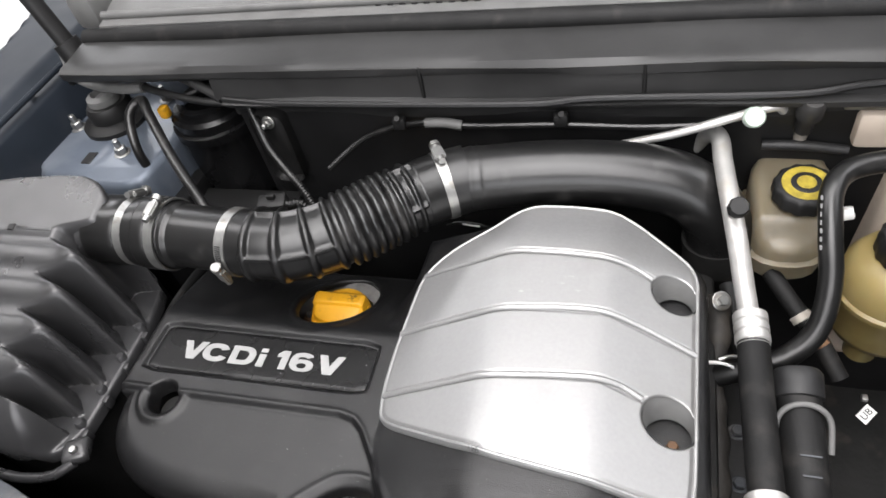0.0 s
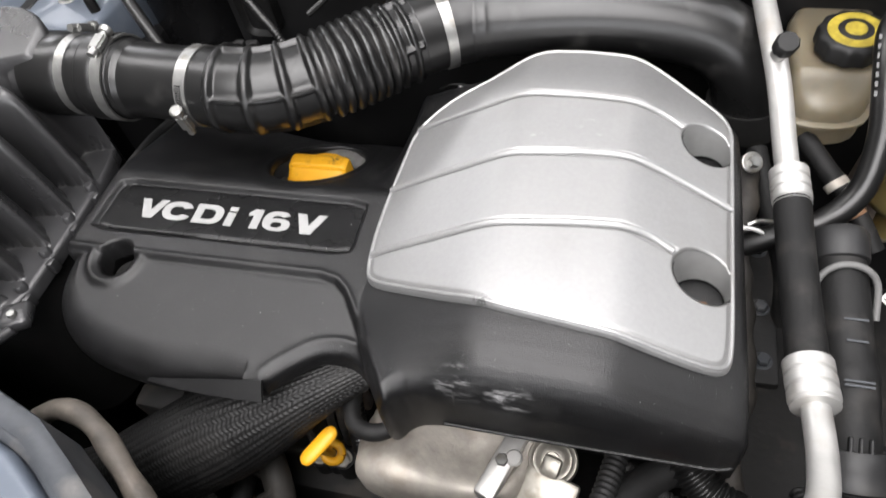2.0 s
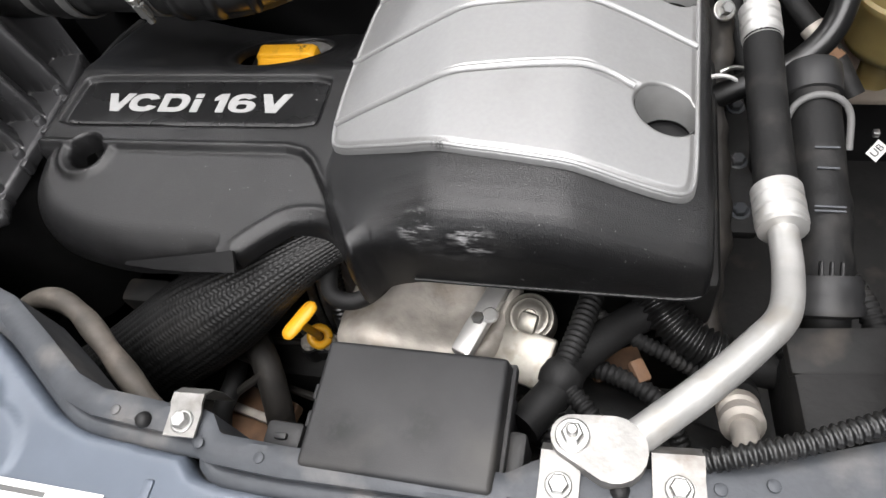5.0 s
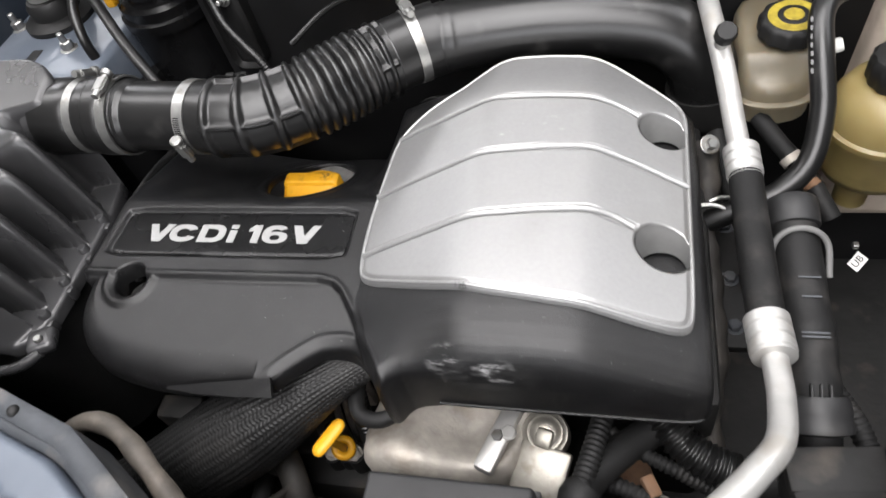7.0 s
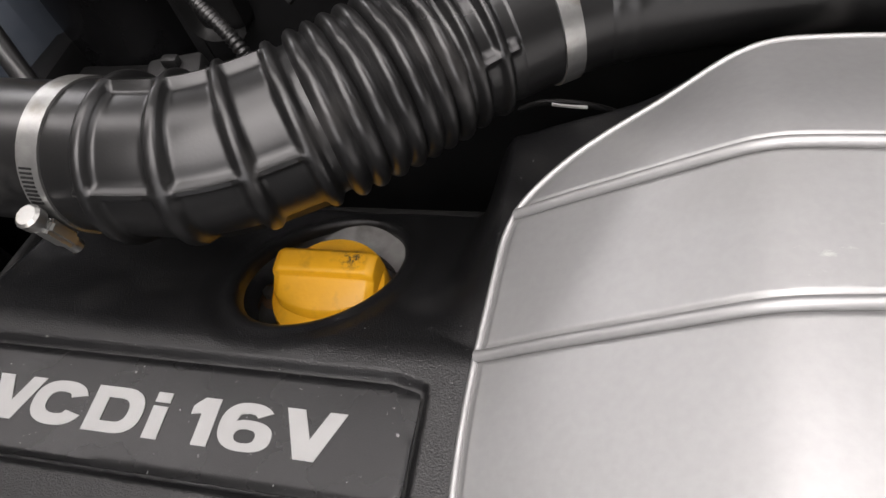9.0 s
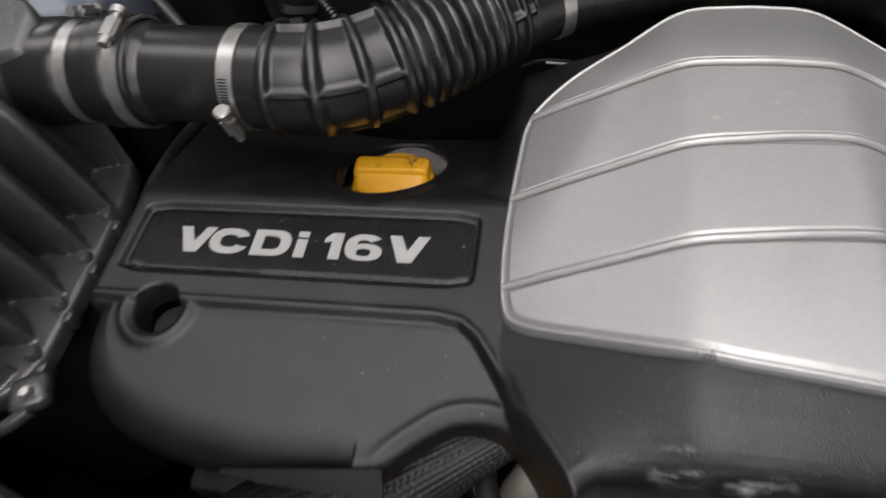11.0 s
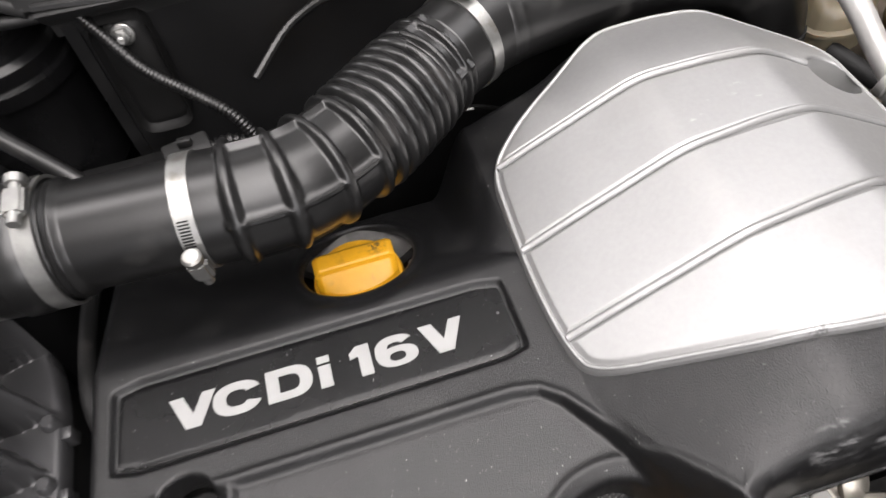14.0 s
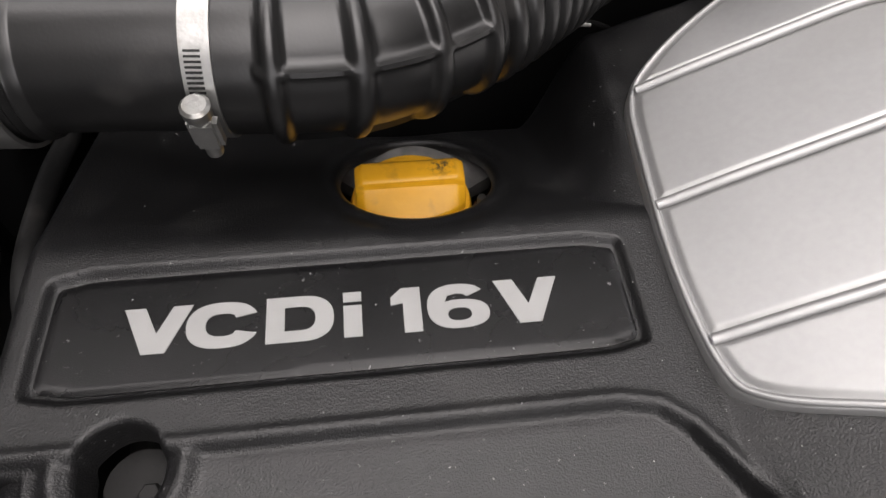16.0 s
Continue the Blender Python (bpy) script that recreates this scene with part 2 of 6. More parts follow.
add_marks(M["silver"], (0.12, 0.12, 0.12), (0.072, 0.284, 1.008), 0.009, 300, 0.46, 0.58)
add_marks(M["silver"], (0.48, 0.48, 0.47), (0.10, 0.44, 1.01), 0.05, 90, 0.61, 0.70, (0.6, 1.6, 1))
add_marks(M["silver"], (0.28, 0.27, 0.25), (0.10, 0.40, 1.0), 0.25, 380, 0.755, 0.78)
add_marks(M["yellow"], (0.07, 0.045, 0.02), (-0.116, 0.480, 0.912), 0.010, 320, 0.48, 0.58)
add_marks(M["black"], (0.004, 0.004, 0.004), (0.045, 0.115, 0.978), 0.013, 60, 0.35, 0.5)
add_marks(M["black"], (0.005, 0.005, 0.005), (0.090, 0.122, 0.978), 0.017, 60, 0.40, 0.55)


# ---------------------------------------------------------------- mesh helpers
def mesh_of(name, verts, faces, mat, smooth=38):
    me = bpy.data.meshes.new(name)
    me.from_pydata([tuple(v) for v in verts], [], [tuple(f) for f in faces])
    me.materials.append(mat)
    if smooth:
        me.shade_smooth()
        me.set_sharp_from_angle(angle=radians(smooth))
    me.update()
    return me


def thing(name, label, category, loc=(0, 0, 0), group="", kind=""):
    ob = new(name)
    ob.location = loc
    ob.empty_display_size = 0.02
    return tagged(ob, label, category, group, kind)


def place(ob, parent, label=""):
    """Hangs a part whose mesh is in world metres under its thing."""
    if parent is not None:
        ob.parent = parent
        base, p = Vector((0, 0, 0)), parent
        while p is not None:
            base += Vector(p.location)
            p = p.parent
        ob.location = -base
    if label:
        ob["label"] = label
    return ob


def part(name, geo, mat, parent=None, label="", smooth=38):
    """One mesh object under a thing, from a bmesh or from (verts, faces), in world metres."""
    if isinstance(geo, bmesh.types.BMesh):
        me = bpy.data.meshes.new(name)
        geo.to_mesh(me)
        geo.free()
        me.materials.append(mat)
        if smooth:
            me.shade_smooth()
            me.set_sharp_from_angle(angle=radians(smooth))
    else:
        me = mesh_of(name, geo[0], geo[1], mat, smooth)
    return place(new(name, me), parent, label)


def rbox(x0, x1, y0, y1, z0, z1, bevel=0.003, seg=2, taper=0.0, turn=None):
    bm = bmesh.new()
    bmesh.ops.create_cube(bm, size=1)
    for v in bm.verts:
        k = 1 - taper if v.co.z > 0 else 1
        v.co = Vector(((x0 + x1) / 2 + v.co.x * (x1 - x0) * k, (y0 + y1) / 2 + v.co.y * (y1 - y0) * k, (z0 + z1) / 2 + v.co.z * (z1 - z0)))
    if bevel:
        bmesh.ops.bevel(bm, geom=bm.edges[:], offset=bevel, segments=seg, affect="EDGES", profile=0.5)
    if turn is not None:
        c = Vector(((x0 + x1) / 2, (y0 + y1) / 2, (z0 + z1) / 2))
        bmesh.ops.transform(bm, matrix=Matrix.Translation(c) @ turn.to_3x3().to_4x4() @ Matrix.Translation(-c), verts=bm.verts)
    return bm


def lathe(profile, centre, axis=(0, 0, 1), seg=32, lobes=0, depth=0.0):
    """Turned solid: profile rows of (radius, height) along the axis from the centre. lobes: grip notches round it."""
    q = Vector((0, 0, 1)).rotation_difference(Vector(axis)).to_matrix()
    c, verts, faces = Vector(centre), [], []
    for r, h in profile:
        for k in range(seg):
            a = 2 * math.pi * k / seg
            rr = r * (1 - depth * (0.5 + 0.5 * math.cos(lobes * a))) if lobes else r
            verts.append(c + q @ Vector((rr * math.cos(a), rr * math.sin(a), h)))
    for i in range(len(profile) - 1):
        for k in range(seg):
            a, b = i * seg + k, i * seg + (k + 1) % seg
            faces.append((a, b, b + seg, a + seg))
    faces.append(tuple(range(seg - 1, -1, -1)))
    faces.append(tuple(range((len(profile) - 1) * seg, len(profile) * seg)))
    return verts, faces


def spline(points, step=0.004):
    """Evenly spaced samples of a smooth curve through the points."""
    p = [Vector(v) for v in points]
    p = [p[0] * 2 - p[1]] + p + [p[-1] * 2 - p[-2]]
    dense = []
    for i in range(1, len(p) - 2):
        for k in range(24):
            t = k / 24
            dense.append(0.5 * (2 * p[i] + (p[i + 1] - p[i - 1]) * t + (2 * p[i - 1] - 5 * p[i] + 4 * p[i + 1] - p[i + 2]) * t * t + (3 * p[i] - p[i - 1] - 3 * p[i + 1] + p[i + 2]) * t ** 3))
    dense.append(p[-2])
    d = np.array(dense)
    s = np.r_[0, np.cumsum(np.linalg.norm(np.diff(d, axis=0), axis=1))]
    count = max(3, int(s[-1] / step) + 1)
    at = np.linspace(0, s[-1], count)
    return np.stack([np.interp(at, s, d[:, k]) for k in range(3)], 1), at


def frames_along(c):
    tang = np.gradient(c, axis=0)
    tang /= np.linalg.norm(tang, axis=1)[:, None]
    up = np.array([0, 0, 1.0]) if abs(tang[0, 2]) < 0.9 else np.array([0, 1.0, 0])
    nrm = []
    u = up - tang[0] * (up @ tang[0])
    for t in tang:
        u = u - t * (u @ t)
        u = u / np.linalg.norm(u)
        nrm.append(u)
    nrm = np.array(nrm)
    return tang, nrm, np.cross(tang, nrm)


def tube(points, radius, step=0.004, seg=16, wave=None, squash=1.0):
    """A pipe along a smooth curve. radius: metres, or a function of the distance along it; wave(s, angle) adds relief."""
    c, s = spline(points, step)
    _, nrm, bin_ = frames_along(c)
    r = np.array([radius(v, s[-1]) if callable(radius) else radius for v in s])
    a = 2 * np.pi * np.arange(seg) / seg
    rr = np.repeat(r[:, None], seg, 1)
    if wave is not None:
        rr = rr + wave(s[:, None], a[None, :])
    v = c[:, None] + rr[..., None] * (np.cos(a)[None, :, None] * nrm[:, None] * squash + np.sin(a)[None, :, None] * bin_[:, None])
    n = len(s)
    verts = v.reshape(-1, 3).tolist()
    faces = [(i * seg + k, i * seg + (k + 1) % seg, (i + 1) * seg + (k + 1) % seg, (i + 1) * seg + k) for i in range(n - 1) for k in range(seg)]
    faces += [tuple(range(seg - 1, -1, -1)), tuple(range((n - 1) * seg, n * seg))]
    return verts, faces


def ring_band(points, s0, s1, radius, step=0.002, seg=40):
    """A band round a pipe between two distances along its curve."""
    c, s = spline(points, step)
    tang, nrm, bin_ = frames_along(c)
    a = 2 * np.pi * np.arange(seg) / seg
    rows, ss = [], [(s0, radius - 0.002), (s0, radius), (s1, radius), (s1, radius - 0.002)]
    for at, r in ss:
        p = [np.interp(at, s, c[:, k]) for k in range(3)]
        k = int(np.argmin(abs(s - at)))
        rows.append(np.array(p) + r * (np.cos(a)[:, None] * nrm[k] + np.sin(a)[:, None] * bin_[k]))
    v = np.concatenate(rows).tolist()
    f = [(i * seg + k, i * seg + (k + 1) % seg, (i + 1) * seg + (k + 1) % seg, (i + 1) * seg + k) for i in range(3) for k in range(seg)]
    return v, f


def smoothstep(x):
    x = np.clip(x, 0, 1)
    return x * x * (3 - 2 * x)


def rounded(poly, rounds=3, ratio=0.25):
    """Corner cutting of a closed outline."""
    p = np.array(poly, float)
    for _ in range(rounds):
        q = np.roll(p, -1, 0)
        p = np.stack([p * (1 - ratio) + q * ratio, p * ratio + q * (1 - ratio)], 1).reshape(-1, 2)
    return p


def inside_distance(poly):
    """A function of x, y: the distance to the outline, positive within it."""
    a = np.array(poly, float)
    b = np.roll(a, -1, 0)

    def d(x, y):
        shape = np.shape(x)
        p = np.stack([np.ravel(x), np.ravel(y)], -1)
        best, odd = np.full(len(p), 1e9), np.zeros(len(p), bool)
        for (ax, ay), (bx, by) in zip(a, b):
            e = np.array([bx - ax, by - ay])
            w = p - (ax, ay)
            h = np.clip(w @ e / max(e @ e, 1e-12), 0, 1)
            best = np.minimum(best, ((w - h[:, None] * e) ** 2).sum(-1))
            if ay != by:
                cross = (ay > p[:, 1]) != (by > p[:, 1])
                odd ^= cross & (p[:, 0] < (bx - ax) * (p[:, 1] - ay) / (by - ay) + ax)
        return (np.sqrt(best) * np.where(odd, 1, -1)).reshape(shape)
    return d


def line_distance(points):
    """A function of x, y: the distance to an open line, positive on its right."""
    a = np.array(points, float)

    def d(x, y):
        shape = np.shape(x)
        p = np.stack([np.ravel(x), np.ravel(y)], -1)
        best, side = np.full(len(p), 1e9), np.ones(len(p))
        for (ax, ay), (bx, by) in zip(a[:-1], a[1:]):
            e = np.array([bx - ax, by - ay])
            w = p - (ax, ay)
            h = np.clip(w @ e / (e @ e), 0, 1)
            q = ((w - h[:, None] * e) ** 2).sum(-1)
            near = q < best
            side = np.where(near, np.sign(w[:, 0] * e[1] - w[:, 1] * e[0]), side)
            best = np.minimum(best, q)
        return (np.sqrt(best) * side).reshape(shape)
    return d


def roundoff(d, r):
    k = np.clip(r - d, 0, r)
    return r - np.sqrt(np.maximum(r * r - k * k, 0))


def sheet(distance, height, box, step, skirt):
    """A formed sheet: the part of a grid with distance(x, y) > 0, its edge drawn to the outline and turned down to skirt(x, y, z)."""
    xs, ys = np.arange(box[0], box[1] + step, step), np.arange(box[2], box[3] + step, step)
    X, Y = np.meshgrid(xs, ys, indexing="ij")
    nx, ny = X.shape
    keep = distance((X[:-1, :-1] + step / 2), (Y[:-1, :-1] + step / 2)) > 0
    ids = np.arange(nx * ny).reshape(nx, ny)
    i, j = np.nonzero(keep)
    quads = np.stack([ids[i, j], ids[i + 1, j], ids[i + 1, j + 1], ids[i, j + 1]], 1)
    edges = np.concatenate([quads[:, [k, (k + 1) % 4]] for k in range(4)])
    key = edges[:, 0] * (nx * ny) + edges[:, 1]
    rev = edges[:, 1] * (nx * ny) + edges[:, 0]
    rim = edges[~np.isin(key, rev)]
    x, y = X.ravel().copy(), Y.ravel().copy()
    rv = np.unique(rim)
    for _ in range(3):
        e = step * 0.1
        d = distance(x[rv], y[rv])
        gx = (distance(x[rv] + e, y[rv]) - distance(x[rv] - e, y[rv])) / (2 * e)
        gy = (distance(x[rv], y[rv] + e) - distance(x[rv], y[rv] - e)) / (2 * e)
        g = np.maximum(np.hypot(gx, gy), 0.3)
        mv = np.clip(d, -1.2 * step, 1.2 * step)
        x[rv] -= mv * gx / g ** 2
        y[rv] -= mv * gy / g ** 2
    used = np.unique(quads)
    z = np.zeros_like(x)
    dd = distance(x[used], y[used])
    dd[np.isin(used, rv)] = 0
    z[used] = height(x[used], y[used], np.maximum(dd, 0))
    remap = -np.ones(nx * ny, int)
    remap[used] = np.arange(len(used))
    verts = np.stack([x[used], y[used], z[used]], 1)
    low = {int(v): len(used) + k for k, v in enumerate(rv)}
    lz = np.minimum(skirt(x[rv], y[rv], z[rv]), z[rv] - 0.0005)
    verts = np.concatenate([verts, np.stack([x[rv], y[rv], lz], 1)])
    faces = remap[quads].tolist() + [(int(remap[a]), low[int(a)], low[int(b)], int(remap[b])) for a, b in rim]
    return verts.tolist(), faces


def hex_bolt(centre, flats=0.010, height=0.006, axis=(0, 0, 1), washer=0.0, parent=None, name="bolt", mat=None, stud=0.0):
    r = flats / 2 / math.cos(math.pi / 6)
    v, f = lathe([(r * 0.9, 0), (r, 0.0008), (r, height - 0.001), (r * 0.82, height)], centre, axis, 6)
    if washer:
        w = lathe([(washer * 0.96, -0.0015), (washer, -0.001), (washer, 0.0005), (washer * 0.9, 0.001)], centre, axis, 24)
        f += [tuple(k + len(v) for k in g) for g in w[1]]
        v = v + w[0]
    if stud:
        w = lathe([(flats * 0.3, 0), (flats * 0.3, height + stud), (flats * 0.22, height + stud + 0.001)], centre, axis, 14)
        f += [tuple(k + len(v) for k in g) for g in w[1]]
        v = v + w[0]
    return part(name, (v, f), mat or M["zinc"], parent, smooth=25)

# ---------------------------------------------------------------- the workshop round the car
def slab(name, x0, x1, y0, y1, z0, z1, mat):
    return tagged(part(name, rbox(x0, x1, y0, y1, z0, z1, 0), mat, smooth=0), kind="structure")


slab("ground", -5, 5, -5, 6, -0.1, 0, M["floor"])
slab("wall_north", -5, 5, 6.004, 6.2, 0, 3.4, M["wall"])
slab("wall_south", -5, 5, -5.2, -5.004, 0, 3.4, M["wall"])
slab("wall_west", -5.2, -5.004, -5, 6, 0, 3.4, M["wall"])
slab("wall_east", 5.004, 5.2, -5, 6, 0, 3.4, M["wall"])
slab("ceiling", -5, 5, -5, 6, 3.404, 3.5, M["wall"])


# ---------------------------------------------------------------- bulkhead and scuttle
def extrude_x(profile, x0, x1, step=0.02, wob=0.0):
    xs = np.arange(x0, x1 + step, step)
    verts, n = [], len(profile)
    for x in xs:
        for k, (y, z) in enumerate(profile):
            verts.append((x, y + wob * math.sin(x * 23 + k), z + wob * math.sin(x * 17 + 2 * k)))
    faces = [(i * n + k, (i + 1) * n + k, (i + 1) * n + k + 1, i * n + k + 1) for i in range(len(xs) - 1) for k in range(n - 1)]
    return verts, faces


def build_bulkhead():
    b = thing("bulkhead", "dusty black steel bulkhead with a folded scuttle shelf", "bulkhead", (0, 0.65, 0.8), kind="structure")
    part("panel", extrude_x([(0.650, 0.55), (0.650, 0.90), (0.652, 1.028)], -0.285, 0.95, wob=0.0015), M["fire"], b)
    part("recess_wall", extrude_x([(0.80, 0.55), (0.80, 1.05), (0.74, 1.085), (0.70, 1.088)], -0.49, -0.27), M["fire"], b)
    part("recess_end", extrude_x([(0.80, 0.55), (0.80, 1.04)], -0.66, -0.49), M["fire"], b)
    part("recess_side", rbox(-0.285, -0.275, 0.65, 0.80, 0.55, 1.03, 0), M["fire"], b)
    part("lower_flange", extrude_x([(0.652, 1.020), (0.649, 1.032), (0.640, 1.040), (0.633, 1.046), (0.632, 1.050), (0.640, 1.053)], -0.29, 0.95, wob=0.0012), M["scuttle"], b, "dusty folded flange")
    part("scuttle_front", extrude_x([(0.640, 1.050), (0.643, 1.080), (0.640, 1.089)], -0.30, 0.95, wob=0.0012), M["scuttle"], b)
    part("scuttle_shelf", extrude_x([(0.648, 1.072), (0.640, 1.080), (0.639, 1.088), (0.644, 1.0925), (0.656, 1.0930), (0.700, 1.0945), (0.703, 1.088), (0.72, 1.07)], -0.50, 0.95, wob=0.0012), M["scuttle"], b)
    part("corner_gusset", tube([(-0.295, 0.644, 1.050), (-0.33, 0.655, 1.062), (-0.38, 0.668, 1.074), (-0.45, 0.675, 1.078), (-0.50, 0.678, 1.080)], 0.006, 0.004, 10), M["scuttle"], b)
    part("scuttle_end", rbox(-0.503, -0.495, 0.646, 0.72, 1.068, 1.092, 0.002), M["fire"], b)
    part("weatherstrip", tube([(-0.50, 0.708, 1.095), (-0.3, 0.709, 1.097), (0.3, 0.709, 1.097), (0.95, 0.708, 1.095)], 0.011, 0.02, 14), M["matt_rubber"], b)
    part("trim_lip", tube([(-0.29, 0.638, 1.053), (-0.2, 0.634, 1.049), (0.05, 0.632, 1.049), (0.13, 0.632, 1.056), (0.3, 0.634, 1.058), (0.36, 0.64, 1.064), (0.45, 0.64, 1.068), (0.95, 0.64, 1.066)], 0.0035, 0.01, 8), M["fire"], b)
    for x0, z0 in ((-0.05, 1.067), (0.17, 1.067)):
        part("seam", rbox(x0, x0 + 0.004, 0.638, 0.642, 1.046, 1.089, 0.001, 1), M["matt_rubber"], b)
    return b


def build_cowl():
    c = thing("scuttle_panel", "grey plastic scuttle panel with slotted air intakes", "scuttle panel", (0, 0.76, 1.1), kind="structure")
    part("panel", extrude_x([(0.716, 1.09), (0.720, 1.104), (0.726, 1.105), (0.76, 1.1145), (0.80, 1.126), (0.86, 1.16), (0.93, 1.21), (1.15, 1.38)], -0.485, 0.95), M["cowl"], c)
    part("ledge", tube([(-0.485, 0.735, 1.110), (0, 0.737, 1.111), (0.95, 0.735, 1.110)], 0.005, 0.03, 10), M["cowl"], c)
    for bx, n, pitch in ((-0.118, 9, 0.0140), (0.030, 10, 0.0158)):
        for k in range(n):
            x = bx + k * pitch
            slot = part("slot", rbox(x, x + pitch * 0.55, 0.731, 0.800, 1.1135, 1.1180, 0.001, 1, turn=pose(0, 0, 0, 17, 0, 0)), M["ink"], c)
            for q in range(5):
                y0 = 0.7335 + q * 0.012
                part("bar", rbox(x + 0.001, x + pitch * 0.5, y0, y0 + 0.004, 1.1065 + (y0 - 0.731) * 0.29, 1.1105 + (y0 - 0.731) * 0.29, 0.001, 1, turn=pose(0, 0, 0, 17, 0, 35)), M["cowl"], slot)
    part("peg", lathe([(0.008, 0), (0.007, 0.02), (0.005, 0.024)], (-0.155, 0.775, 1.115), (0, -0.6, 0.8), 16), M["matt_rubber"], c)
    part("peg", lathe([(0.008, 0), (0.007, 0.02), (0.005, 0.024)], (0.285, 0.775, 1.115), (0, -0.6, 0.8), 16), M["matt_rubber"], c)
    return c


# ---------------------------------------------------------------- engine cover
COVER = rounded([(-0.296, 0.540), (-0.298, 0.530), (-0.2975, 0.40), (-0.2985, 0.322), (-0.297, 0.287), (-0.280, 0.261), (-0.247, 0.242), (-0.187, 0.232), (-0.13, 0.233), (-0.084, 0.235), (-0.083, 0.239), (-0.060, 0.258),
                 (-0.048, 0.266), (-0.026, 0.268), (-0.012, 0.257), (0.003, 0.236), (0.008, 0.2270), (0.018, 0.2255), (0.024, 0.232), (0.032, 0.2365), (0.055, 0.2355), (0.11, 0.2350), (0.19, 0.2350), (0.232, 0.2350), (0.2375, 0.242), (0.2375, 0.265),
                 (0.2365, 0.48), (0.235, 0.505), (0.165, 0.553), (0.07, 0.553), (0.0, 0.530), (-0.05, 0.538)], 2)
PANEL = rounded([(-0.0300, 0.333), (-0.0335, 0.38), (-0.0305, 0.44), (-0.0280, 0.474), (-0.0145, 0.492), (0.0275, 0.520), (0.070, 0.5470), (0.110, 0.549), (0.162, 0.547), (0.205, 0.517), (0.229, 0.495), (0.2285, 0.45),
                 (0.2275, 0.35), (0.2265, 0.292), (0.222, 0.277), (0.205, 0.2735), (0.157, 0.2755), (0.115, 0.279), (0.068, 0.2850), (0.02, 0.3010), (-0.022, 0.316)], 2)
FILLER_LONG = 0.81
HOLES = [(-0.2465, 0.3195, 0.0152), (0.206, 0.3395, 0.0195), (0.208, 0.4585, 0.0185)]
FILLER = (-0.1300, 0.4730, 0.0402)
STEP_LINE = line_distance([(-0.32, 0.3235), (-0.25, 0.3232), (-0.066, 0.3245), (-0.052, 0.3215), (-0.042, 0.3135), (-0.024, 0.288), (-0.007, 0.253), (0.014, 0.222), (0.03, 0.20)])
RIBS = [[(-0.04, 0.4750), (0.071, 0.4750), (0.159, 0.4745), (0.19, 0.467), (0.24, 0.447)],
        [(-0.04, 0.4082), (0.071, 0.4118), (0.158, 0.4178), (0.24, 0.402)],
        [(-0.04, 0.3425), (0.070, 0.3475), (0.156, 0.3560), (0.186, 0.3505), (0.24, 0.331)]]


def crown(x):
    k = np.array([-0.06, -0.030, 0.000, 0.060, 0.070, 0.080, 0.115, 0.148, 0.157, 0.167, 0.200, 0.228, 0.25])
    z = np.array([0.950, 0.9575, 0.974, 1.0045, 1.0085, 1.0095, 1.0095, 1.007, 1.0045, 1.0000, 0.985, 0.9725, 0.960])
    return sum(np.interp(x + o, k, z) for o in np.linspace(-0.007, 0.007, 9)) / 9


def bulge(x, y):
    z = crown(x)
    z = z - 0.016 * smoothstep((y - 0.475) / 0.085) * smoothstep((x + 0.02) / 0.06)
    return z


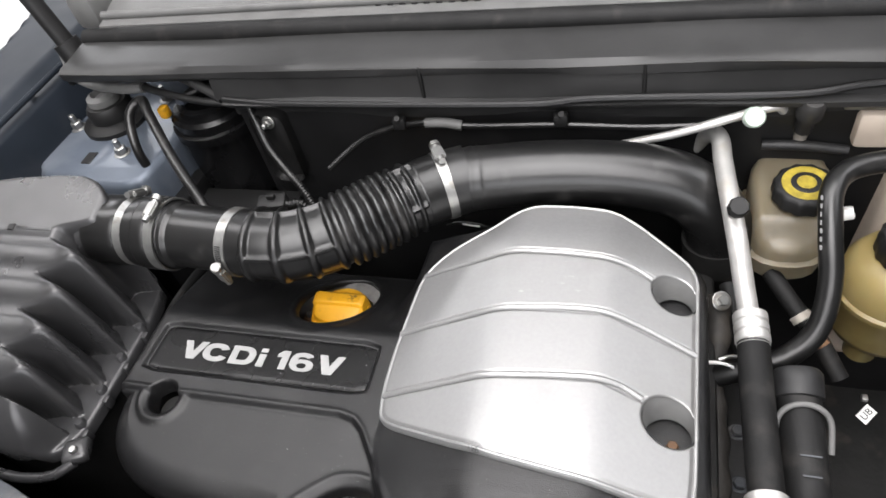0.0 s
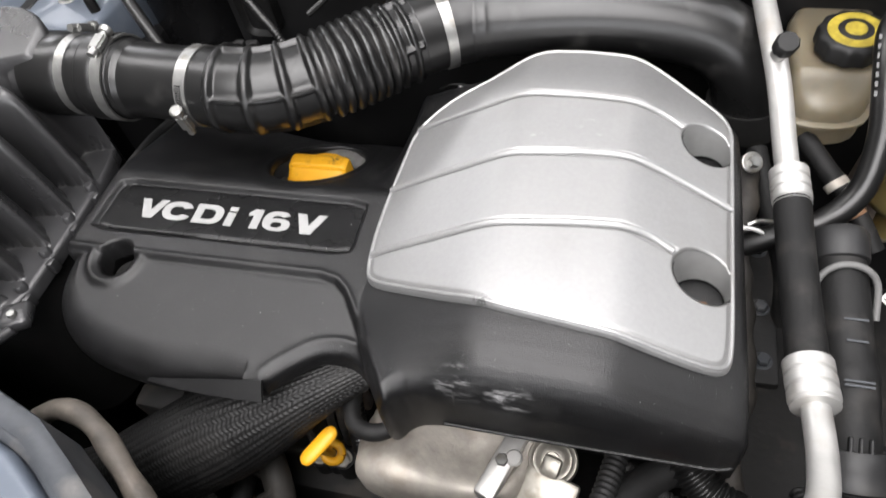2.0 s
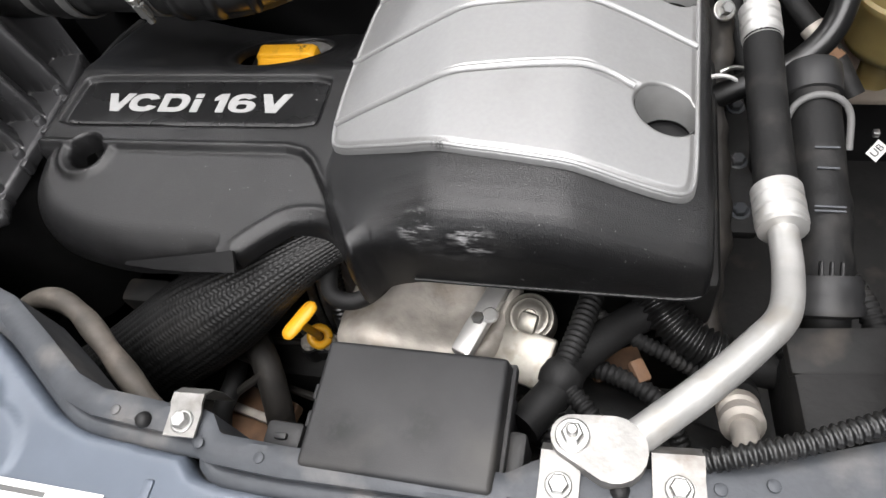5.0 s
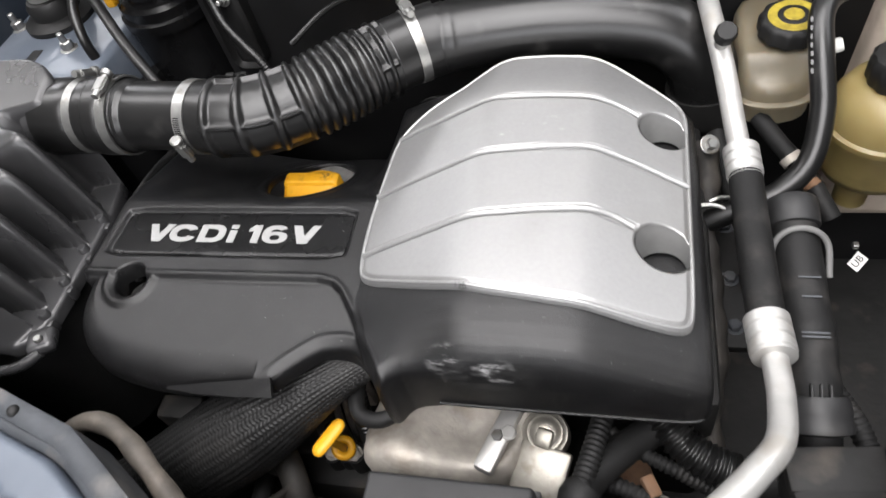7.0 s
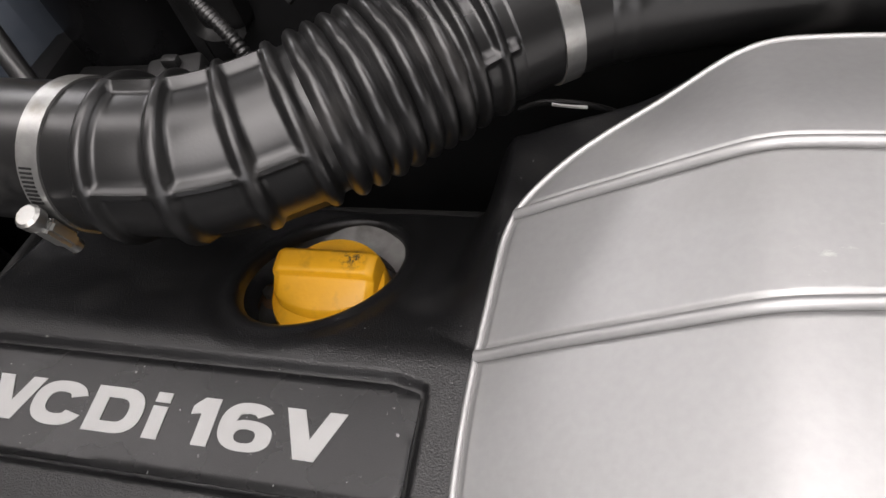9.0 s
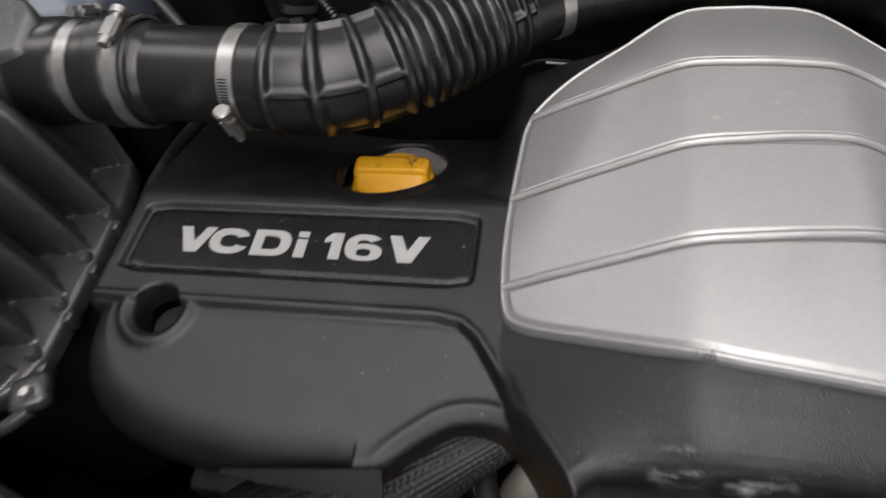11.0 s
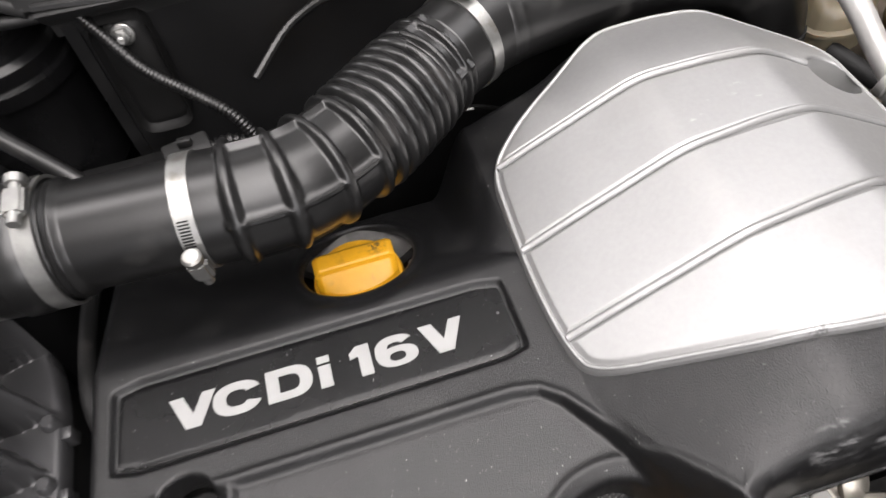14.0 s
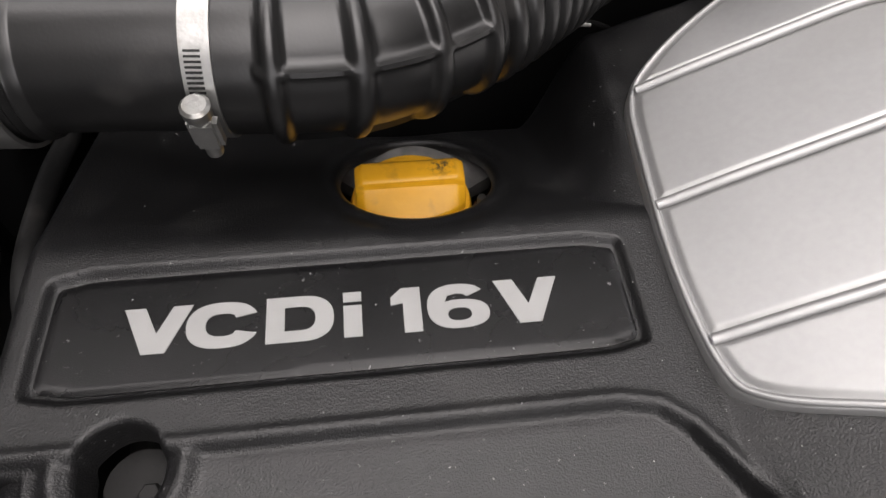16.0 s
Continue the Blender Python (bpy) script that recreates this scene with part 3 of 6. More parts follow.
def cover_height(x, y, d):
    deck = np.full_like(x, 0.9522)
    g = STEP_LINE(x, y)
    front = smoothstep((g + 0.0015) / 0.004)
    deck = deck - front * (0.0045 + 0.13 * np.maximum(0, 0.318 - y)) + 0.0012 * np.exp(-((g + 0.003) / 0.002) ** 2)
    # the deck falls away behind the badge, below the hose
    fall = np.maximum(0, y - 0.405)
    deck = deck - np.interp(x, [-0.30, -0.21, -0.16], [0.30, 0.52, 0.60]) * np.where(fall < 0.012, fall * fall / 0.024, fall - 0.006)
    b = bulge(x, y) - 0.007
    w = smoothstep((x + 0.062) / 0.032) * smoothstep((-g + 0.004) / 0.012)
    z = deck * (1 - w) + np.maximum(deck, b) * w
    # ring round the mounting hole
    r = np.hypot(x - HOLES[0][0], y - HOLES[0][1])
    z = z + front * 0.0035 * np.exp(-((r - 0.0225) / 0.004) ** 2) * (r > 0.016)
    # recess of the badge plate
    p = PLATE_D(x, y)
    z = z - 0.0046 * np.clip((p + 0.0030) / 0.0030, 0, 1)
    # dish round the filler
    q = np.hypot(x - FILLER[0], (y - FILLER[1]) * FILLER_LONG)
    z = z - 0.003 * smoothstep((0.058 - q) / 0.015) + 0.0015 * np.exp(-((q - 0.044) / 0.003) ** 2)
    # rim of the arch over the sleeve
    z = z + 0.002 * np.exp(-((d - 0.010) / 0.003) ** 2) * smoothstep((x + 0.10) / 0.02) * smoothstep((0.03 - x) / 0.02) * smoothstep((0.31 - y) / 0.02)
    wide = np.where((y < 0.32), 0.017 + 0.010 * smoothstep((-0.08 - x) / 0.05), 0.007)
    wide = np.where((x > -0.1) & (x < 0.03) & (y < 0.3), 0.008, wide)
    wide = np.where((x > 0.03) & (y < 0.3), 0.006, wide)
    wide = np.where((x > 0.22) & (y > 0.26), 0.006, wide)
    wide = np.where((x > 0.06) & (y < 0.26) & (x < 0.222), 0.002, wide)
    # front of the bulge: a gently falling brow, then a steep face
    run = y - 0.2350
    face = np.interp(run, [0, 0.0015, 0.003, 0.0055, 0.009, 0.013, 0.019, 0.028, 0.040, 0.050], [0.040, 0.0325, 0.0255, 0.0180, 0.0120, 0.0084, 0.0054, 0.0029, 0.0008, 0])
    z = z - face * smoothstep((x - 0.010) / 0.055) * smoothstep((0.300 - y) / 0.010)
    hole = np.minimum.reduce([np.hypot(x - hx, y - hy) - hr for hx, hy, hr in HOLES] + [np.hypot(x - FILLER[0], (y - FILLER[1]) * FILLER_LONG) - FILLER[2]])
    outer = np.where(hole < d + 0.0005, 1, 0)
    return z - np.where(outer > 0, roundoff(np.maximum(hole, 0), 0.003), roundoff(d, wide))


PLATE = rounded([(-0.2825, 0.3985), (-0.050, 0.3985), (-0.0495, 0.3475), (-0.284, 0.346)], 3, 0.06)
PLATE_D = inside_distance(PLATE)


def cover_distance(x, y):
    return np.minimum.reduce([COVER_D(x, y)] + [np.hypot(x - hx, y - hy) - hr for hx, hy, hr in HOLES] + [np.hypot(x - FILLER[0], (y - FILLER[1]) * FILLER_LONG) - FILLER[2]])


COVER_D = inside_distance(COVER)
PANEL_D = inside_distance(PANEL)
RIB_D = [line_distance(r) for r in RIBS]


def cover_skirt(x, y, z):
    hole = np.minimum.reduce([np.hypot(x - hx, y - hy) - hr for hx, hy, hr in HOLES] + [np.hypot(x - FILLER[0], (y - FILLER[1]) * FILLER_LONG) - FILLER[2]])
    low = np.interp(x, [-0.3, -0.25, -0.18, -0.10, -0.085, -0.05, -0.02, 0.012, 0.024, 0.06, 0.12, 0.2, 0.234], [0.915, 0.908, 0.906, 0.916, 0.920, 0.925, 0.915, 0.901, 0.910, 0.925, 0.9265, 0.9265, 0.928])
    low = np.where(y > 0.27, np.where(x > 0.2, 0.935, z - 0.035), low)
    cap_hole = np.hypot(x - FILLER[0], (y - FILLER[1]) * FILLER_LONG) - FILLER[2]
    return np.where(hole < 0.004, np.where(cap_hole < 0.004, z - 0.004, np.where(x > 0, z - 0.032, z - 0.018)), low)


def panel_distance(x, y):
    return np.minimum.reduce([PANEL_D(x, y)] + [np.hypot(x - hx, y - hy) - hr - 0.0008 for hx, hy, hr in HOLES[1:]])


def panel_height(x, y, d):
    """Three raised tiles inside a flat rim, parted by ribs."""
    z = bulge(x, y)
    low = np.full_like(x, 0.0)
    for r in RIB_D:
        q = r(x, y)
        low = np.minimum(low, np.interp(q, [-0.0046, -0.0026, 0.0026, 0.0040], [0, -0.0012, -0.0012, 0]))
    edge = PANEL_D(x, y)
    rim = np.interp(edge, [0, 0.0034, 0.0060], [-0.0016, -0.0018, 0])
    return z + np.where(edge < 0.006, np.minimum(low, rim), low) + 0.0004 - roundoff(d, 0.0016)


def arc(cx, cy, rx, ry, a0, a1, n=14, power=2.4):
    """Points of a squarish oval from one angle to another."""
    out = []
    for k in range(n + 1):
        a = radians(a0 + (a1 - a0) * k / n)
        c, q = math.cos(a), math.sin(a)
        out.append((cx + rx * math.copysign(abs(c) ** (2 / power), c), cy + ry * math.copysign(abs(q) ** (2 / power), q)))
    return out


GLYPHS = {
    "V": [[(0.0, 1.0), (0.40, 1.0), (0.66, 0.42), (0.94, 1.0), (1.32, 1.0), (0.86, 0.0), (0.42, 0.0)]],
    "C": [arc(0.70, 0.5, 0.70, 0.5, 22, 338, 26) + [(0.95, 0.36)] + arc(0.70, 0.5, 0.33, 0.25, 325, 35, 16)[1:-1] + [(0.95, 0.64)]],
    "D": [[(0.0, 1.0), (0.0, 0.0)] + arc(0.70, 0.5, 0.62, 0.5, -90, 90, 16), [(0.36, 0.76)] + arc(0.68, 0.5, 0.28, 0.26, 90, -90, 12) + [(0.36, 0.24)]],
    "i": [[(0.0, 0.70), (0.36, 0.70), (0.36, 0.0), (0.0, 0.0)], [(0.0, 1.0), (0.36, 1.0), (0.36, 0.78), (0.0, 0.78)]],
    "1": [[(0.22, 1.0), (0.60, 1.0), (0.60, 0.0), (0.24, 0.0), (0.24, 0.66), (0.0, 0.62), (0.0, 0.80)]],
    "6": [arc(0.62, 0.5, 0.62, 0.5, 38, 270, 20) + arc(0.64, 0.32, 0.60, 0.32, -90, 100, 14)[1:] + [(0.45, 0.62), (0.36, 0.60), (0.42, 0.74), (0.60, 0.78), (0.74, 0.76), (0.82, 0.70)],
          arc(0.64, 0.31, 0.24, 0.145, 0, 360, 16)[:-1]],
}


def letter(parent, key, x0, y0, height, z, mat, depth=0.0009):
    """One raised letter as a mesh of its own."""
    bm = bmesh.new()
    for loop in GLYPHS[key]:
        vs = [bm.verts.new((x0 + u * height, y0 + w * height, z - 0.0005)) for u, w in loop]
        for k in range(len(vs)):
            bm.edges.new((vs[k], vs[(k + 1) % len(vs)]))
    bmesh.ops.triangle_fill(bm, edges=bm.edges[:], use_beauty=True)
    bmesh.ops.recalc_face_normals(bm, faces=bm.faces[:])
    up = bmesh.ops.extrude_face_region(bm, geom=bm.faces[:])
    bmesh.ops.translate(bm, vec=(0, 0, depth), verts=[v for v in up["geom"] if isinstance(v, bmesh.types.BMVert)])
    bmesh.ops.recalc_face_normals(bm, faces=bm.faces[:])
    part("letter", bm, mat, parent, smooth=0)


def panel_skirt(x, y, z):
    hole = np.minimum.reduce([np.hypot(x - hx, y - hy) - hr for hx, hy, hr in HOLES[1:]])
    return np.where(hole < 0.003, z - 0.003, z - 0.006)


def build_cover():
    c = thing("engine_cover", "black plastic engine cover with ribbed silver panel and lettering", "engine cover", (-0.03, 0.38, 0.92))
    part("shell", sheet(cover_distance, cover_height, (-0.31, 0.25, 0.205, 0.565), 0.0011, cover_skirt), M["cover"], c, smooth=70)
    panel = part("trim_panel", sheet(panel_distance, panel_height, (-0.045, 0.24, 0.262, 0.555), 0.0008, panel_skirt), M["silver"], c, "satin silver trim panel with three raised ribs", smooth=60)
    for line in RIBS:
        track, _ = spline([(x, y, 0) for x, y in line], 0.0025)
        run = []
        for x, y, _ in list(track) + [(9, 9, 0)]:
            if x < 1 and float(panel_distance(np.array([x]), np.array([y]))[0]) > 0.0012:
                run.append((x, y, float(bulge(np.array([x]), np.array([y]))[0]) + 0.0002))
            elif len(run) > 3:
                part("rib", tube(run, 0.0024, 0.002, 12), M["silver"], panel, smooth=80)
                run = []
            else:
                run = []
    rim = []
    for x, y in PANEL:
        e = 0.0004
        g = np.array([PANEL_D(x + e, y) - PANEL_D(x - e, y), PANEL_D(x, y + e) - PANEL_D(x, y - e)]) / (2 * e)
        g = g / max(float(np.hypot(*g)), 0.2)
        x, y = x + g[0] * 0.0020, y + g[1] * 0.0020
        rim.append((x, y, float(bulge(np.array([x]), np.array([y]))[0]) - 0.0014))
    part("rim", tube(rim + rim[:1], 0.0015, 0.003, 10), M["silver"], panel, smooth=80)
    plate_z = lambda x, y, d: 0.9493 - roundoff(d, 0.0008)
    inner = inside_distance(rounded([(-0.2813, 0.3973), (-0.0512, 0.3973), (-0.0507, 0.3488), (-0.2828, 0.3474)], 3, 0.06))
    part("badge_plate", sheet(inner, plate_z, (-0.30, -0.04, 0.335, 0.405), 0.0020, lambda x, y, z: z - 0.002), M["plate"], c, "smooth black badge plate")
    for hx, hy, hr in HOLES:
        part("mounting_well", lathe([(hr * 0.95, 0.0), (hr * 0.9, -0.001), (0.008, -0.002)], (hx, hy, 0.924 if hx < 0 else 0.950), seg=24), M["dark"] if hx < 0 else M["cover"], c)
        hex_bolt((hx + 0.004, hy - 0.004, 0.924 if hx < 0 else 0.950), 0.008, 0.004, parent=c, mat=M["rust"] if hx > 0 and hy < 0.4 else M["dark"])
    # sleeves that line the two holes of the panel
    for hx, hy, hr in HOLES[1:]:
        v, n = [], 40
        for k in range(n):
            q = 2 * math.pi * k / n
            x, y = hx + (hr + 0.0002) * math.cos(q), hy + (hr + 0.0002) * math.sin(q)
            top = float(bulge(np.array([x]), np.array([y]))[0])
            v += [(x, y, top - 0.0012), (hx + hr * 0.92 * math.cos(q), hy + hr * 0.92 * math.sin(q), 0.953)]
        f = [(2 * k, 2 * k + 1, 2 * ((k + 1) % n) + 1, 2 * ((k + 1) % n)) for k in range(n)]
        part("hole_sleeve", (v, f), M["sleeve"], c, "dull grey hole lining", smooth=60)
    # rolled lip along the lower front edge
    lip = [(0.050, 0.2352, 0.9262), (0.10, 0.2347, 0.9265), (0.19, 0.2347, 0.9265), (0.224, 0.2352, 0.9268), (0.2345, 0.2400, 0.9272), (0.2372, 0.252, 0.9278), (0.2374, 0.275, 0.932)]
    part("edge_lip", tube(lip, 0.0014, 0.003, 8), M["cover"], c, smooth=80)
    # springy tab that laps over the sleeve below
    top = [(-0.180, 0.2335, 0.9225), (-0.150, 0.2345, 0.9290), (-0.120, 0.2360, 0.9350), (-0.098, 0.2372, 0.9392), (-0.0815, 0.2382, 0.9420)]
    low = [(-0.182, 0.2315, 0.9210), (-0.152, 0.2280, 0.9235), (-0.122, 0.2262, 0.9272), (-0.099, 0.2260, 0.9298), (-0.0805, 0.2264, 0.9312)]
    v, f, n = [], [], len(top)
    for lift in (0.0, 0.0030):
        v += [(x, y - lift * 0.5, z + lift) for x, y, z in top] + [(x, y - lift * 0.5, z + lift) for x, y, z in low]
    for k in range(n - 1):
        f += [(k, n + k, n + k + 1, k + 1), (2 * n + k, 2 * n + k + 1, 3 * n + k + 1, 3 * n + k), (n + k, 3 * n + k, 3 * n + k + 1, n + k + 1), (k, k + 1, 2 * n + k + 1, 2 * n + k)]
    f += [(n - 1, 2 * n - 1, 4 * n - 1, 3 * n - 1), (0, 2 * n, 3 * n, n)]
    part("front_tab", (v, f), M["cover"], c, smooth=30)
    return c, panel


def build_filler():
    f = thing("oil_filler_cap", "worn yellow plastic oil filler cap with a grip bar", "filler cap", (FILLER[0], FILLER[1], 0.88))
    x, y = -0.1330, 0.4690
    part("disc", lathe([(0.028, 0.868), (0.0322, 0.869), (0.0335, 0.872), (0.0335, 0.892), (0.0322, 0.8960), (0.025, 0.8975)], (x, y, 0), seg=48), M["yellow"], f)
    # grip bar: high back half, sloping front half rounded off towards the disc, cut-off ends
    prof = [(-0.0225, 0.884), (-0.0212, 0.8965), (-0.0175, 0.9015), (0.0000, 0.9068), (0.0010, 0.9105), (0.0030, 0.9116), (0.0130, 0.9122), (0.0156, 0.9105), (0.0168, 0.886)]
    bm = bmesh.new()
    rows = []
    for dx in np.linspace(-0.0295, 0.0295, 15):
        front = math.sqrt(1 - (dx / 0.0318) ** 2)
        low = 0.88 if abs(dx) > 0.0285 else 1.0
        rows.append([bm.verts.new((x + dx, y + (py * front if py < 0 else py), 0.886 + (pz - 0.886) * low)) for py, pz in prof])
    for r0, r1 in zip(rows[:-1], rows[1:]):
        for k in range(len(prof) - 1):
            bm.faces.new((r0[k], r0[k + 1], r1[k + 1], r1[k]))
    bm.faces.new(rows[0][::-1])
    bm.faces.new(rows[-1])
    bmesh.ops.recalc_face_normals(bm, faces=bm.faces[:])
    sharp = [e for e in bm.edges if len(e.link_faces) == 2 and e.calc_face_angle() > radians(22)]
    bmesh.ops.bevel(bm, geom=sharp, offset=0.0008, segments=2, affect="EDGES", profile=0.5)
    part("grip_bar", bm, M["yellow"], f, smooth=50)
    n = thing("filler_neck", "dark metal filler neck below the cover opening", "filler neck", (x, y, 0.80))
    part("neck", lathe([(0.042, 0.80), (0.042, 0.860), (0.038, 0.864), (0.030, 0.8645)], (x, y, 0), seg=36), M["oil"], n)
    part("rocker_housing", rbox(-0.2, 0.02, 0.42, 0.54, 0.79, 0.846, 0.006), M["oil"], n)
    for a0, a1, r1 in ((28, 142, 0.056), (185, 262, 0.047)):
        v, fc, m = [], [], 18
        for k in range(m + 1):
            q = radians(a0 + (a1 - a0) * k / m)
            v += [(x + r * math.cos(q), y + r * math.sin(q), z) for r, z in ((0.0375, 0.868), (0.0375, 0.878), (r1, 0.880), (r1, 0.868))]
        for k in range(m):
            fc += [tuple(4 * k + i for i in (j, (j + 1) % 4)) + tuple(4 * k + 4 + i for i in ((j + 1) % 4, j)) for j in range(4)]
        fc += [(3, 2, 1, 0), tuple(4 * m + i for i in range(4))]
        part("flange", (v, fc), M["casting"], n, "dusty grey cast flange")
    part("side_lug", rbox(x + 0.036, x + 0.050, y - 0.008, y + 0.010, 0.870, 0.880, 0.003, turn=pose(0, 0, 0, 0, 12, 0)), M["rust"], n)
    part("side_lug", rbox(x - 0.050, x - 0.037, y - 0.008, y + 0.010, 0.870, 0.880, 0.003, turn=pose(0, 0, 0, 0, -12, 0)), M["rust"], n)
    hex_bolt((x - 0.0395, y - 0.001, 0.884), 0.006, 0.006, parent=n)
    hex_bolt((x + 0.0405, y + 0.004, 0.884), 0.005, 0.005, parent=n)


# ---------------------------------------------------------------- intake hose
HOSE = [(-0.375, 0.474, 1.006), (-0.335, 0.474, 1.006), (-0.285, 0.473, 1.005), (-0.225, 0.470, 1.004), (-0.180, 0.468, 1.003), (-0.152, 0.472, 1.001), (-0.127, 0.4845, 0.999), (-0.099, 0.503, 0.999),
        (-0.069, 0.528, 0.999), (-0.042, 0.550, 0.999), (-0.016, 0.567, 0.999), (0.005, 0.577, 0.999)]
PIPE = [(-0.016, 0.570, 1.000), (0.05, 0.585, 0.998), (0.11, 0.593, 0.996), (0.165, 0.596, 0.991), (0.208, 0.595, 0.981), (0.236, 0.590, 0.962), (0.249, 0.586, 0.936), (0.253, 0.583, 0.905)]


def hose_rise(s):
    """Rings that stand out from the hose: broad ones, the bellows, two narrow ones."""
    r = 0
    for k in (0.1902, 0.2160, 0.2410, 0.2660):
        r += 0.0043 * math.exp(-((s - k) / 0.0032) ** 4)
    u = (s - 0.2735) / 0.0085
    if 0 < u < 7:
        r += 0.0050 * math.sqrt(abs(math.sin(math.pi * u)))
    for k in (0.3385, 0.3515):
        r += 0.0038 * math.exp(-((s - k) / 0.0026) ** 4)
    return r


def hose_radius(s, total):
    base = 0.0325
    # rubber sleeve at the air box end
    if s < 0.088:
        base = 0.0375 - 0.002 * math.exp(-((s - 0.043) / 0.006) ** 2) - 0.002 * math.exp(-((s - 0.083) / 0.006) ** 2)
        if s > 0.062:
            base += 0.0015
    elif s < 0.100:
        base = 0.0345 - 0.001 * math.cos(s * 1400)
    elif s > 0.170:
        base = 0.0340
    if s > 0.362:
        return 0.0345
    return base + hose_rise(s)


def hose_wave(s, a):
    """Lengthwise webs between the rings."""
    on = smoothstep((s - 0.184) / 0.003) * smoothstep((0.270 - s) / 0.003)
    on2 = smoothstep((s - 0.335) / 0.003) * smoothstep((0.362 - s) / 0.003)
    web = 0
    for k, where in ((-0.28, on), (1.12, on), (2.6, on), (4.2, on), (-0.2, on2), (1.15, on2), (2.6, on2)):
        q = (a - k + math.pi) % (2 * math.pi) - math.pi
        web = np.maximum(web, where * np.exp(-(q * 0.036 / 0.0023) ** 4))
    rise = np.array([[hose_rise(v)] for v in s[:, 0]])
    return np.maximum(0, 0.0042 * web - rise)


def clamp(points, s, radius, angle, name="hose_clamp", width=0.011):
    """A worm-drive clamp: band, slotted housing, screw."""
    c, at = spline(points, 0.002)
    tang, nrm, bin_ = frames_along(c)
    k = int(np.argmin(abs(at - s)))
    p, t = Vector(c[k]), Vector(tang[k])
    out = Vector(nrm[k] * math.cos(angle) + bin_[k] * math.sin(angle))
    side = t.cross(out)
    ob = thing(name, "zinc-plated worm-drive clamp round the intake hose", "hose clamp", p, group="intake hose clamps")
    part("band", ring_band(points, s - width / 2, s + width / 2, radius), M["zinc"], ob)
    h = p + out * (radius + 0.004)
    turn = Matrix((t, side, out)).transposed().to_4x4()
    bm = bmesh.new()
    bmesh.ops.create_cube(bm, size=1, matrix=Matrix.Translation(h) @ turn @ Matrix.Diagonal((width * 1.05, 0.018, 0.007, 1)))
    bmesh.ops.bevel(bm, geom=bm.edges[:], offset=0.0018, segments=2, affect="EDGES")
    part("housing", bm, M["zinc"], ob)
    part("screw", lathe([(0.0035, -0.014), (0.0035, 0.011), (0.0055, 0.0112), (0.0058, 0.016), (0.0045, 0.0172)], h, tuple(-side), 12), M["zinc"], ob)
    for q in range(9):
        a = angle - 0.42 - q * 0.055
        o = Vector(nrm[k] * math.cos(a) + bin_[k] * math.sin(a))
        bm = bmesh.new()
        bmesh.ops.create_cube(bm, size=1, matrix=Matrix.Translation(p + o * (radius + 0.0001)) @ Matrix((t, t.cross(o), o)).transposed().to_4x4() @ Matrix.Diagonal((width * 0.55, 0.0009, 0.0006, 1)))
        part("thread_slot", bm, M["ink"], ob)
    return ob


def build_intake():
    h = thing("intake_hose", "black ribbed rubber intake hose between the air box and the pipe", "hose", (-0.18, 0.47, 0.97))
    v, f = tube(HOSE, hose_radius, 0.0010, 120, hose_wave)
    rows = len(v) // 120
    cuts = [0, int(0.088 / 0.0010), int(0.174 / 0.0010), int(0.362 / 0.0010), rows - 1]
    for name, a0, a1 in zip(("rubber_sleeve", "smooth_section", "bellows", "end_cuff"), cuts[:-1], cuts[1:]):
        part(name, (v[a0 * 120:(a1 + 1) * 120], [tuple(g) for g in f[:(a1 - a0) * 120]]), M["rubber"], h, smooth=60)
    p = thing("intake_pipe", "smooth black plastic intake pipe behind the engine cover", "pipe", (0.12, 0.59, 0.965))
    part("pipe", tube(PIPE, lambda s, n: 0.0322 + 0.0016 * math.exp(-((s - 0.026) / 0.002) ** 2) + 0.0012 * math.exp(-((s - 0.034) / 0.002) ** 2), 0.003, 40), M["rubber"], p, smooth=60)
    part("end_collar", tube([(0.251, 0.585, 0.922), (0.2535, 0.583, 0.892)], 0.0350, 0.004, 32), M["dark"], p)
    clamp(HOSE, 0.045, 0.0368, -0.6)
    clamp(HOSE, 0.084, 0.0386, 0.15)
    clamp(HOSE, 0.1655, 0.0352, 1.74)
    clamp(HOSE, 0.3885, 0.0358, -0.1)


# ---------------------------------------------------------------- air box
def airbox_top(x, y):
    return 0.992 + 0.26 * (y - 0.26)


